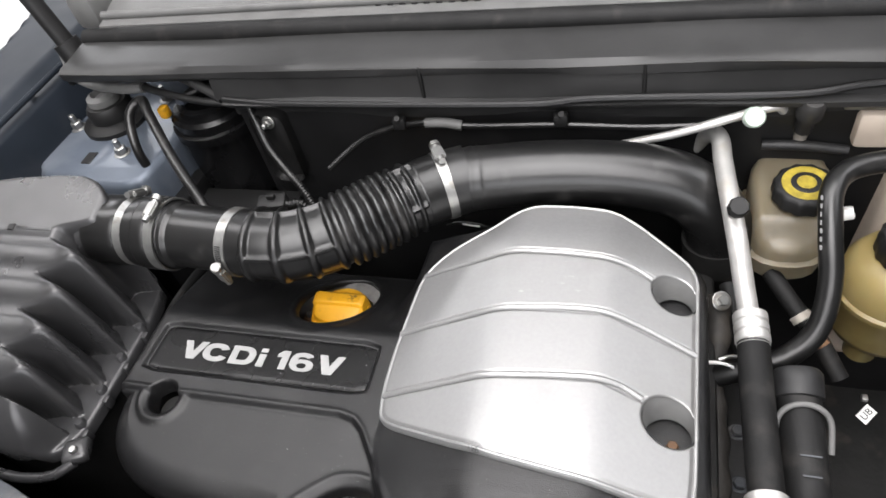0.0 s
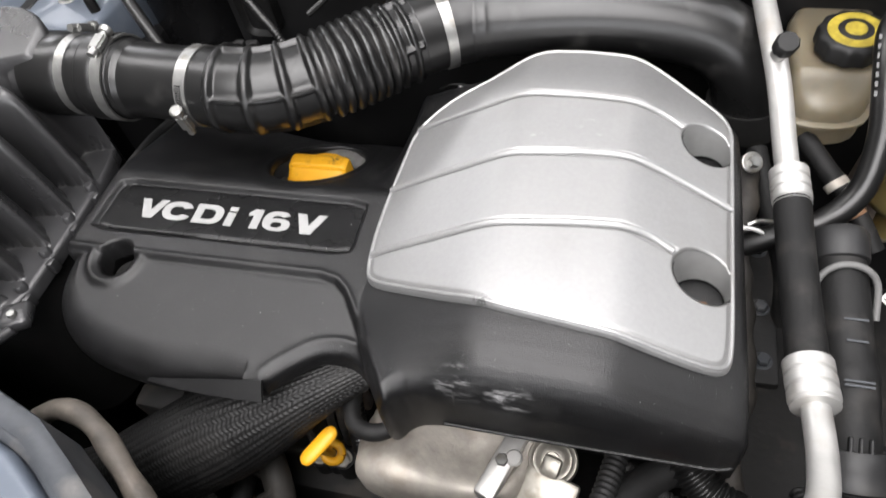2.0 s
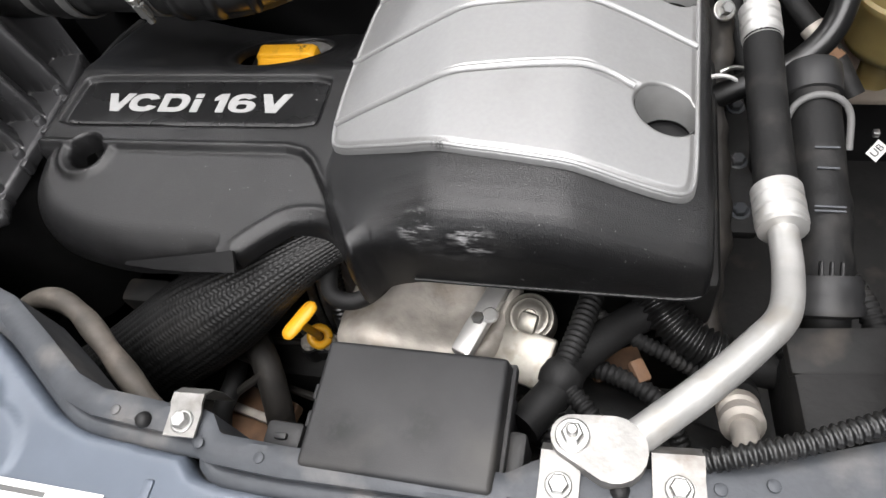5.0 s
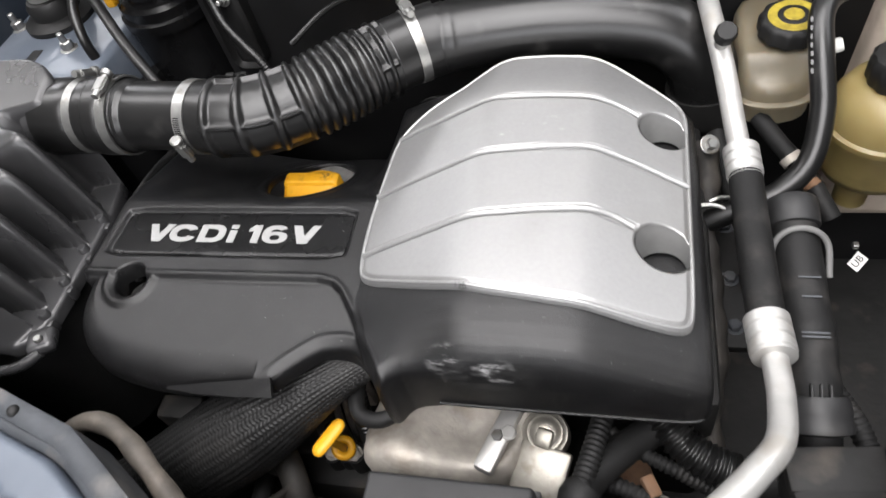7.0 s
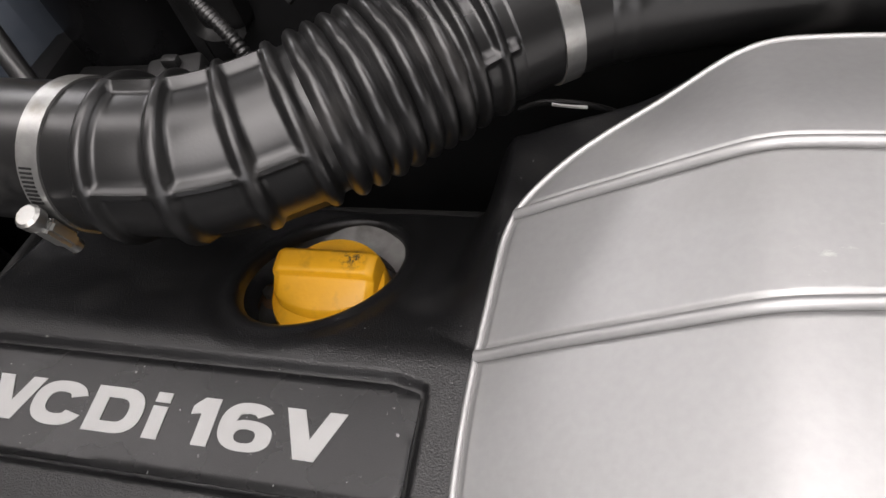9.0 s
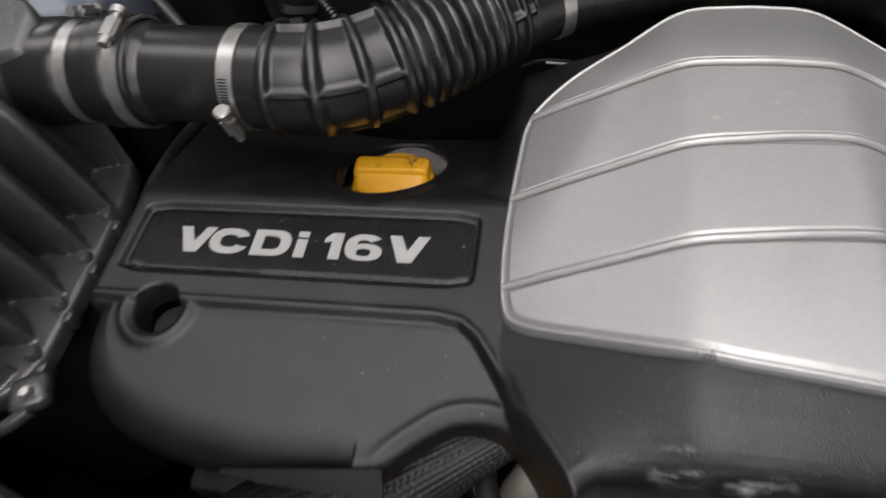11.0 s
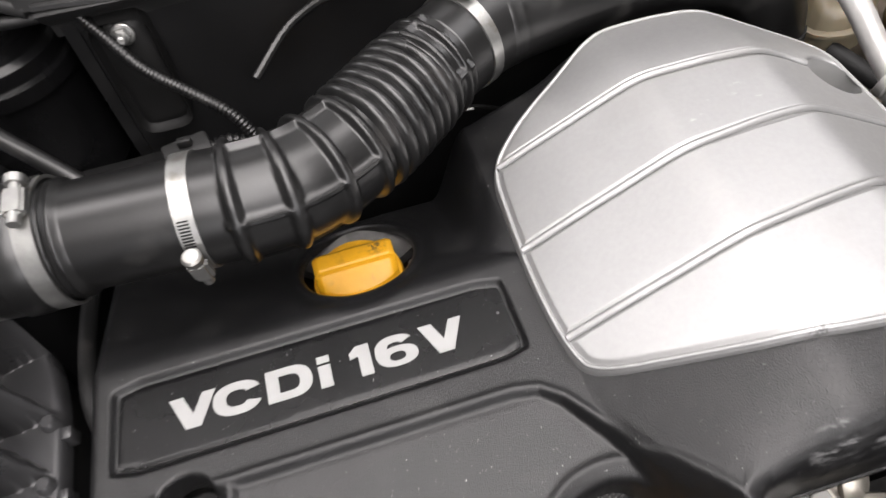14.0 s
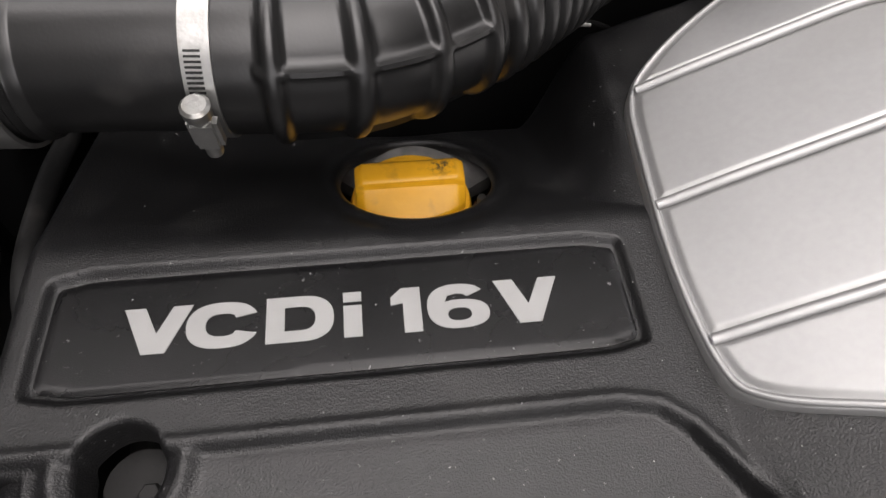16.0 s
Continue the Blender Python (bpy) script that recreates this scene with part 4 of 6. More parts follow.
def build_airbox():
    b = thing("air_filter_box", "grey-black plastic air filter box with stepped ribs over its lid", "air filter box", (-0.45, 0.37, 0.90))
    outline = inside_distance(rounded([(-0.575, 0.285), (-0.575, 0.47), (-0.52, 0.497), (-0.405, 0.508), (-0.370, 0.500), (-0.347, 0.475), (-0.323, 0.435), (-0.3205, 0.31), (-0.322, 0.272), (-0.345, 0.247), (-0.40, 0.243)], 2))
    bumps = (0.299, 0.336, 0.373, 0.410)

    def height(x, y, d):
        z = airbox_top(x, y)
        # low rounded ridges along the lid, one to each rib
        mid = smoothstep((y - 0.286) / 0.010) * smoothstep((0.440 - y) / 0.010) * smoothstep((x + 0.510) / 0.03)
        ridge = np.cos(2 * np.pi * (y - 0.303) / 0.037)
        z = z + mid * 0.0011 * np.sign(ridge) * np.abs(ridge) ** 0.7
        # fat rounded ribs that turn over the shoulder and thin out down the flank
        down = np.clip((x + 0.356) / 0.030, 0, 1)
        width = 0.0188 - 0.0095 * smoothstep((down - 0.15) / 0.85)
        row = np.maximum(smoothstep((0.2815 - y) / 0.007), smoothstep((y - 0.442) / 0.014))
        crown = 0 * x
        for k in bumps:
            one = (0.5 + 0.5 * np.cos(np.pi * np.clip((y - k - 0.004 + 0.010 * down) / width, -1, 1))) ** 0.7
            row, crown = np.maximum(row, one), np.maximum(crown, one)
        z = z + 0.0030 * crown * np.exp(-((x + 0.362) / 0.015) ** 2)
        lead = -0.392 + 0.040 * row
        t = np.maximum(0, x - lead + 0.010)
        z = z - np.where(t < 0.018, t * t / 0.036, t - 0.009) * 3.4
        f2 = np.maximum(0, 0.283 - y)
        z = z - np.where(f2 < 0.030, f2 * f2 / 0.060, f2 - 0.015) * 2.0
        return np.maximum(z, 0.934) - roundoff(d, 0.004)
    part("lid", sheet(outline, height, (-0.58, -0.31, 0.21, 0.515), 0.0015, lambda x, y, z: z - 0.010), M["airbox"], b, smooth=60)
    for x, y in ((-0.453, 0.441), (-0.498, 0.404), (-0.505, 0.370), (-0.488, 0.336), (-0.462, 0.303)):
        z = float(height(np.array([x]), np.array([y]), np.array([0.1]))[0])
        part("lid_slot", rbox(x - 0.005, x + 0.004, y - 0.004, y + 0.004, z - 0.003, z + 0.0012, 0.001, 1, turn=pose(0, 0, 0, 14, 0, 0)), M["ink"], b)
        part("lid_groove", rbox(x + 0.005, x + 0.052, y - 0.0022, y + 0.0022, z - 0.003, z + 0.0004, 0.0008, 2, turn=pose(0, 0, 0, 14, 0, 0)), M["airbox"], b)
    for x in (-0.425, -0.455, -0.49):
        part("front_notch", rbox(x - 0.008, x + 0.008, 0.2450, 0.2560, 0.938, 0.962, 0.004, 3), M["ink"], b)
    # lower case coloured near-black: shade of the gap under the lid painted in
    low = inside_distance(rounded([(-0.570, 0.290), (-0.570, 0.495), (-0.38, 0.502), (-0.325, 0.43), (-0.324, 0.31), (-0.328, 0.275), (-0.348, 0.255), (-0.40, 0.252)], 2))
    part("lower_case", sheet(low, lambda x, y, d: 0.926 - roundoff(d, 0.003), (-0.60, -0.28, 0.2, 0.52), 0.006, lambda x, y, z: 0 * z + 0.74), M["ink"], b)
    part("spout", lathe([(0.036, -0.012), (0.0365, 0.0), (0.0365, 0.03), (0.034, 0.034)], (-0.372, 0.474, 1.006), (1, 0, 0), 36), M["airbox"], b)
    for y in (0.286, 0.323, 0.361, 0.399):
        part("lug", lathe([(0.0055, -0.012), (0.0052, 0.004), (0.0036, 0.006)], (-0.3285, y, 0.934), seg=14), M["airbox"], b)
        part("lug_clip", rbox(-0.3225, -0.3165, y - 0.012, y - 0.004, 0.922, 0.935, 0.0012), M["airbox"], b)
    part("corner_lug", rbox(-0.328, -0.303, 0.248, 0.272, 0.928, 0.941, 0.005, 3, turn=pose(0, 0, 0, 0, 0, 25)), M["airbox"], b)
    part("corner_foot", tube([(-0.312, 0.250, 0.934), (-0.330, 0.236, 0.930), (-0.365, 0.230, 0.926), (-0.41, 0.232, 0.922)], 0.005, 0.004, 10), M["airbox"], b)
    hex_bolt((-0.313, 0.258, 0.941), 0.007, 0.004, parent=b, name="screw")
    part("lid_clip", rbox(-0.515, -0.507, 0.440, 0.452, 1.030, 1.046, 0.002), M["ink"], b)


# ---------------------------------------------------------------- front panel
INNER = [(-0.62, 0.30), (-0.386, 0.224), (-0.317, 0.208), (-0.263, 0.191), (-0.21, 0.175), (-0.169, 0.151), (-0.132, 0.128), (-0.110, 0.121), (-0.057, 0.1175), (-0.035, 0.116), (-0.026, 0.105), (0.017, 0.103), (0.135, 0.106),
         (0.150, 0.115), (0.20, 0.117), (0.235, 0.121), (0.31, 0.146), (0.45, 0.20), (0.70, 0.32)]


def build_front():
    f = thing("radiator_support", "blue-grey painted radiator support panel with a dusty dark flange", "radiator support", (0, 0.08, 0.93), kind="structure")
    edge = inside_distance(INNER + [(0.8, -0.06), (-0.8, -0.06)])

    def flange_d(x, y):
        d = edge(x, y)
        return np.minimum(d, np.where(x < 0.14, 0.0165, 0.045 + 0 * x) - d)

    def flange_z(x, y, d):
        return 0.9735 + 0.0008 * np.sin(x * 40) - roundoff(d, 0.002)
    part("flange", sheet(flange_d, flange_z, (-0.64, 0.72, 0.0, 0.34), 0.0035, lambda x, y, z: z - np.where(edge(x, y) < 0.004, 0.05, 0.010)), M["flange"], f, "dusty dark grey inner flange")

    def skin_d(x, y):
        return np.minimum.reduce([edge(x, y) - 0.0245, np.hypot((x + 0.2005), (y - 0.1005)) - 0.0085, 0.135 - x + 0 * y])

    def skin_z(x, y, d):
        e = edge(x, y)
        z = 0.9655 - 0.10 * np.maximum(0, e - 0.10) + 0 * x
        # pressed swage lines that run along the edge
        for off in (0.055, 0.082):
            z = z - 0.0055 * smoothstep((e - off) / 0.005) * smoothstep((-0.235 - x) / 0.03)
        # hook recess and bolt pad
        u, v = (x + 0.262) * 0.83 + (y - 0.080) * 0.56, -(x + 0.262) * 0.56 + (y - 0.080) * 0.83
        r = np.hypot(np.maximum(np.abs(u) - 0.026, 0), v)
        z = z + 0.0062 * np.exp(-((r - 0.0225) / 0.0045) ** 2) - 0.007 * smoothstep((0.018 - r) / 0.006)
        q = np.hypot(x + 0.2005, y - 0.1005)
        z = z + 0.0075 * np.exp(-((q - 0.0130) / 0.0045) ** 2)
        s = np.hypot(np.maximum(np.abs(x + 0.190 - 0.35 * (0.085 - y)) - 0.016, 0), np.maximum(np.abs(y - 0.083) - 0.004, 0))
        z = z + 0.0026 * smoothstep((0.0185 - s) / 0.003)
        return z - roundoff(np.minimum(d, e - 0.0245), 0.005)
    part("skin", sheet(skin_d, skin_z, (-0.64, 0.14, -0.05, 0.3), 0.0028, lambda x, y, z: z - 0.012), M["blue"], f, "blue-grey painted skin with pressed swages", smooth=55)
    part("seam_strip", tube([(x, y - 0.0195, 0.9605) for x, y in INNER[:13]], 0.0062, 0.008, 10), M["flange"], f)
    part("hole_floor", lathe([(0.02, -0.003), (0.02, 0)], (-0.2005, 0.1005, 0.952), seg=20), M["beige"], f)
    part("lower_skirt", extrude_x([(-0.05, 0.96), (-0.07, 0.90), (-0.08, 0.6)], -0.7, 0.7), M["blue"], f)
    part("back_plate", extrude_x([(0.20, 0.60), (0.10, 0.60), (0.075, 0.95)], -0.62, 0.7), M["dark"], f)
    hex_bolt((-0.2570, 0.0915, 0.9612), 0.0115, 0.007, parent=f)
    ends = (Vector((-0.2545, 0.0935, 0)), Vector((-0.303, 0.0605, 0)))
    ring = []
    for c, a0 in ((ends[0], -55), (ends[1], 125)):
        ring += [c + 0.0150 * Vector((math.cos(radians(a0 + 10 * k)), math.sin(radians(a0 + 10 * k)), 0)) for k in range(19)]
    bm = bmesh.new()
    for z in (0.9570, 0.9612):
        for p in ring:
            bm.verts.new((p.x, p.y, z))
    bmesh.ops.convex_hull(bm, input=bm.verts[:])
    striker = part("striker_plate", bm, M["striker"], f, "dark steel bonnet catch plate with a rolled rim", smooth=30)
    part("rolled_rim", tube([(p.x, p.y, 0.9622) for p in ring + ring[:1]], 0.0026, 0.003, 10), M["striker"], striker, smooth=80)
    part("catch_block", rbox(-0.300, -0.283, 0.060, 0.078, 0.9605, 0.9645, 0.0015, 2, turn=pose(0, 0, 0, 0, 0, 34)), M["ink"], striker)
    for x, y in ((-0.0745, 0.1055), (-0.2625, 0.181), (0.190, 0.105)):
        part("rubber_plug", lathe([(0.0048, 0), (0.0048, 0.002), (0.0035, 0.0042), (0.0015, 0.005)], (x, y, 0.973), seg=16), M["ink"], f)
    for x, y in ((0.003, 0.0945), (-0.095, 0.109), (0.235, 0.112), (0.258, 0.117), (-0.035, 0.0975)):
        part("rivet", lathe([(0.0032, 0), (0.003, 0.0008), (0.0015, 0.0014)], (x, y, 0.974), seg=12), M["flange"], f)
    part("pressing", rbox(-0.064, -0.058, 0.040, 0.076, 0.964, 0.9672, 0.0014), M["blue"], f)
    # printed maker's label
    s = thing("maker_label", "white printed paper label stuck on the front panel", "label", (-0.15, 0.06, 0.966))
    part("paper", rbox(-0.185, -0.085, 0.030, 0.0635, 0.9664, 0.9670, 0), M["paper"], s, smooth=0)
    for k in range(3):
        part("print_bar", rbox(-0.178, -0.122 - 0.008 * k, 0.0565 - 0.009 * k, 0.0595 - 0.009 * k, 0.9668, 0.9673, 0), M["cowl"], s, smooth=0)


def bracket(x, y, turn, width=0.0195, reach=0.019):
    b = thing("bracket", "bent zinc-plated steel bracket bolted to the front flange", "bracket", (x, y, 0.974), group="front flange brackets")
    prof = [(-0.012, 0.0), (0.004, 0.0), (0.010, 0.0025), (0.016, 0.0025), (0.022, -0.004), (0.025, -0.016), (0.025, -0.03)]
    q = pose(x, y, 0.9748, 0, 0, turn)
    v, f = [], []
    n = len(prof)
    for lift in (0.0, 0.0018):
        for sx in (-width / 2, width / 2):
            v += [q @ Vector((sx, a * reach / 0.022, h + lift)) for a, h in prof]
    for k in range(n - 1):
        f += [(k, k + 1, n + k + 1, n + k), (2 * n + k, 3 * n + k, 3 * n + k + 1, 2 * n + k + 1), (k, 2 * n + k, 2 * n + k + 1, k + 1), (n + k, n + k + 1, 3 * n + k + 1, 3 * n + k)]
    f += [(0, n, 3 * n, 2 * n), (n - 1, 3 * n - 1, 4 * n - 1, 2 * n - 1)]
    part("plate", (v, f), M["block"], b, smooth=30)
    hex_bolt(q @ Vector((0, -0.002, 0.0022)), 0.0088, 0.005, washer=0.0066, parent=b)
    return b


# ---------------------------------------------------------------- relay box on the front panel
def build_relay_box():
    r = thing("relay_box", "matt black plastic relay box with a plain lid", "relay box", (0.078, 0.13, 0.90))
    part("lid", rbox(0.0245, 0.1305, 0.0930, 0.1655, 0.961, 0.9775, 0.0028, 3, taper=0.025), M["black"], r)
    part("lid_rim", rbox(0.0225, 0.1325, 0.0910, 0.1675, 0.953, 0.9625, 0.0015), M["black"], r)
    part("body", rbox(0.028, 0.128, 0.096, 0.163, 0.88, 0.954, 0.002), M["black"], r)
    for y in (0.118, 0.134):
        part("side_clip", rbox(0.0165, 0.0235, y, y + 0.010, 0.938, 0.960, 0.0015), M["black"], r)
    part("connector", rbox(0.131, 0.142, 0.108, 0.132, 0.925, 0.957, 0.003), M["black"], r)
    part("base_shelf", rbox(0.020, 0.135, 0.080, 0.096, 0.945, 0.953, 0.0015), M["flange"], r)
    s = thing("small_relay", "small black relay on a bracket beside the relay box", "relay", (0.0, 0.12, 0.90))
    part("case", rbox(-0.014, 0.010, 0.108, 0.124, 0.905, 0.945, 0.003), M["black"], s)
    part("tab", rbox(-0.006, 0.002, 0.112, 0.116, 0.945, 0.948, 0.001), M["black"], s)
    part("foot", rbox(-0.012, 0.008, 0.100, 0.109, 0.900, 0.925, 0.002), M["black"], s)


# ---------------------------------------------------------------- refrigerant line
def crimp(parent, a, b, r):
    a, b = Vector(a), Vector(b)
    n = (b - a).length
    prof = [(r * 0.8, 0), (r, 0.001)]
    for k in range(3):
        h0 = n * (0.06 + 0.31 * k)
        prof += [(r, h0 + n * 0.02), (r, h0 + n * 0.20), (r * 0.89, h0 + n * 0.235), (r * 0.89, h0 + n * 0.285)]
    prof += [(r * 0.95, n), (r * 0.75, n + 0.001)]
    return part("crimp_sleeve", lathe(prof, a, tuple((b - a).normalized()), 28), M["alu"], parent, "ridged aluminium crimp sleeve")


def build_aircon():
    a = thing("refrigerant_line", "aluminium refrigerant pipe with a black rubber middle section", "pipe", (0.265, 0.4, 0.92))
    part("rear_tube", tube([(0.226, 0.660, 0.975), (0.232, 0.656, 0.992), (0.240, 0.645, 1.004), (0.245, 0.630, 1.007), (0.2465, 0.60, 1.007), (0.252, 0.55, 1.002), (0.258, 0.515, 0.990), (0.2645, 0.485, 0.969), (0.270, 0.462, 0.953)], 0.0087, 0.004, 20), M["alu"], a)
    crimp(a, (0.2705, 0.466, 0.953), (0.2725, 0.436, 0.949), 0.0142)
    part("rubber_section", tube([(0.2725, 0.438, 0.949), (0.274, 0.38, 0.944), (0.276, 0.31, 0.942)], 0.0130, 0.006, 24), M["matt_rubber"], a, "matt black rubber section")
    crimp(a, (0.2758, 0.310, 0.942), (0.2775, 0.278, 0.944), 0.0155)
    part("front_tube", tube([(0.2775, 0.278, 0.944), (0.277, 0.245, 0.950), (0.271, 0.213, 0.960), (0.255, 0.190, 0.968), (0.232, 0.164, 0.974), (0.205, 0.138, 0.977), (0.192, 0.126, 0.978)], 0.0088, 0.003, 20), M["alu"], a)
    bm = bmesh.new()
    hull = []
    for cx, cy, r in ((0.186, 0.1205, 0.0160), (0.1665, 0.1245, 0.0105)):
        for k in range(20):
            an = 2 * math.pi * k / 20
            hull.append((cx + r * math.cos(an), cy + r * math.sin(an)))
    for z in (0.968, 0.987):
        for x, y in hull:
            bm.verts.new((x, y, z))
    bmesh.ops.convex_hull(bm, input=bm.verts[:])
    part("joint_block", bm, M["block"], a, "flat cast aluminium joint block")
    hex_bolt((0.1665, 0.1245, 0.987), 0.0095, 0.006, washer=0.0085, parent=a, name="nut", stud=0.004)
    cap = part("service_port", lathe([(0.006, 0), (0.006, 0.010), (0.0075, 0.011), (0.0075, 0.013)], (0.2535, 0.533, 1.008), (0.05, -0.5, 0.86), 16), M["alu"], a)
    part("port_cap", lathe([(0.0085, 0), (0.0088, 0.002), (0.0088, 0.010), (0.0075, 0.012)], (0.2541, 0.5265, 1.019), (0.05, -0.5, 0.86), 18, 9, 0.06), M["ink"], a, "black port cap")
    # second, lower line
    b = thing("lower_refrigerant_pipe", "dusty aluminium pipe with a ridged sleeve below the line", "pipe", (0.26, 0.16, 0.85))
    part("sleeve", lathe([(0.011, 0), (0.0135, 0.002), (0.0135, 0.009), (0.0115, 0.011), (0.0115, 0.014), (0.0135, 0.016), (0.0135, 0.023), (0.010, 0.026)], (0.262, 0.192, 0.868), (0, -0.75, 0.66), 22), M["cast"], b)
    part("tube", tube([(0.262, 0.19, 0.866), (0.262, 0.165, 0.89), (0.263, 0.135, 0.905)], 0.008, 0.004, 16), M["cast"], b)
    part("lower_tube", tube([(0.262, 0.194, 0.87), (0.262, 0.24, 0.82), (0.25, 0.28, 0.76)], 0.014, 0.006, 16), M["matt_rubber"], b)


# ---------------------------------------------------------------- right-hand side
def build_resonator():
    r = thing("turbo_hose", "thick black moulded turbo hose with an end clip", "hose", (0.31, 0.3, 0.84))
    path = [(0.307, 0.405, 0.930), (0.308, 0.388, 0.926), (0.309, 0.350, 0.919), (0.310, 0.318, 0.912), (0.311, 0.285, 0.901), (0.313, 0.256, 0.888)]

    def rad(s, n):
        return 0.0168 + 0.0010 * smoothstep((s - 0.098) / 0.003) + 0.0018 * math.exp(-((s - 0.088) / 0.0075) ** 2) + 0.0010 * math.exp(-((s - 0.098) / 0.0015) ** 2) + 0.0005 * math.sin(s * 260) * (s > 0.10)
    part("hose", tube(path, lambda s, n: float(rad(s, n)), 0.002, 32), M["matt_rubber"], r, smooth=60)
    part("wire_clip", tube([(0.2885, 0.368, 0.921), (0.2895, 0.381, 0.934), (0.297, 0.387, 0.9425), (0.3085, 0.389, 0.9452), (0.320, 0.387, 0.9425), (0.3275, 0.381, 0.934), (0.3285, 0.362, 0.920)], 0.0024, 0.003, 10), M["cowl"], r, "grey wire clip")
    part("cup", lathe([(0.0150, -0.012), (0.0190, -0.010), (0.0195, 0.0), (0.0195, 0.010), (0.0175, 0.013)], (0.307, 0.412, 0.932), (-0.03, 0.9, 0.25), 32), M["black"], r)
    part("elbow", tube([(0.313, 0.258, 0.890), (0.314, 0.243, 0.876), (0.308, 0.231, 0.866), (0.292, 0.224, 0.861), (0.272, 0.2235, 0.862), (0.262, 0.225, 0.864)], lambda s, n: 0.0140 + 0.0008 * math.sin(s * 150), 0.002, 26), M["matt_rubber"], r, smooth=80)
    part("joint_clip", lathe([(0.0195, -0.014), (0.0215, -0.010), (0.0225, -0.002), (0.0215, 0.003), (0.0230, 0.006), (0.0225, 0.011), (0.0175, 0.013)], (0.3125, 0.263, 0.892), (0.05, -0.86, -0.5), 36), M["black"], r)
    for k in range(3):
        part("clip_rib", rbox(0.304 + 0.006 * k, 0.3065 + 0.006 * k, 0.258, 0.276, 0.9100, 0.9150, 0.0008, 1, turn=pose(0, 0, 0, 24, 0, 0)), M["black"], r)
    for y0, w in ((0.3075, 0.018), (0.3045, 0.018), (0.3345, 0.013), (0.3495, 0.015)):
        part("print_bar", rbox(0.310 - w / 2, 0.310 + w / 2, y0, y0 + 0.0012, 0.9125 + 0.19 * (y0 - 0.256) + 0.0062, 0.9125 + 0.19 * (y0 - 0.256) + 0.0070, 0, turn=pose(0, 0, 0, 15, 0, 0)), M["flange"], r, smooth=0)
    c = thing("corrugated_hose", "black corrugated hose below the engine cover", "hose", (0.23, 0.25, 0.84))
    part("hose", tube([(0.266, 0.2245, 0.863), (0.247, 0.2285, 0.868), (0.230, 0.2355, 0.873), (0.216, 0.248, 0.878), (0.203, 0.268, 0.884), (0.196, 0.290, 0.884)], 0.0132, 0.0008, 26, lambda s, a: 0.0016 * np.sin(s * 1250) + 0 * a), M["rubber"], c, smooth=80)


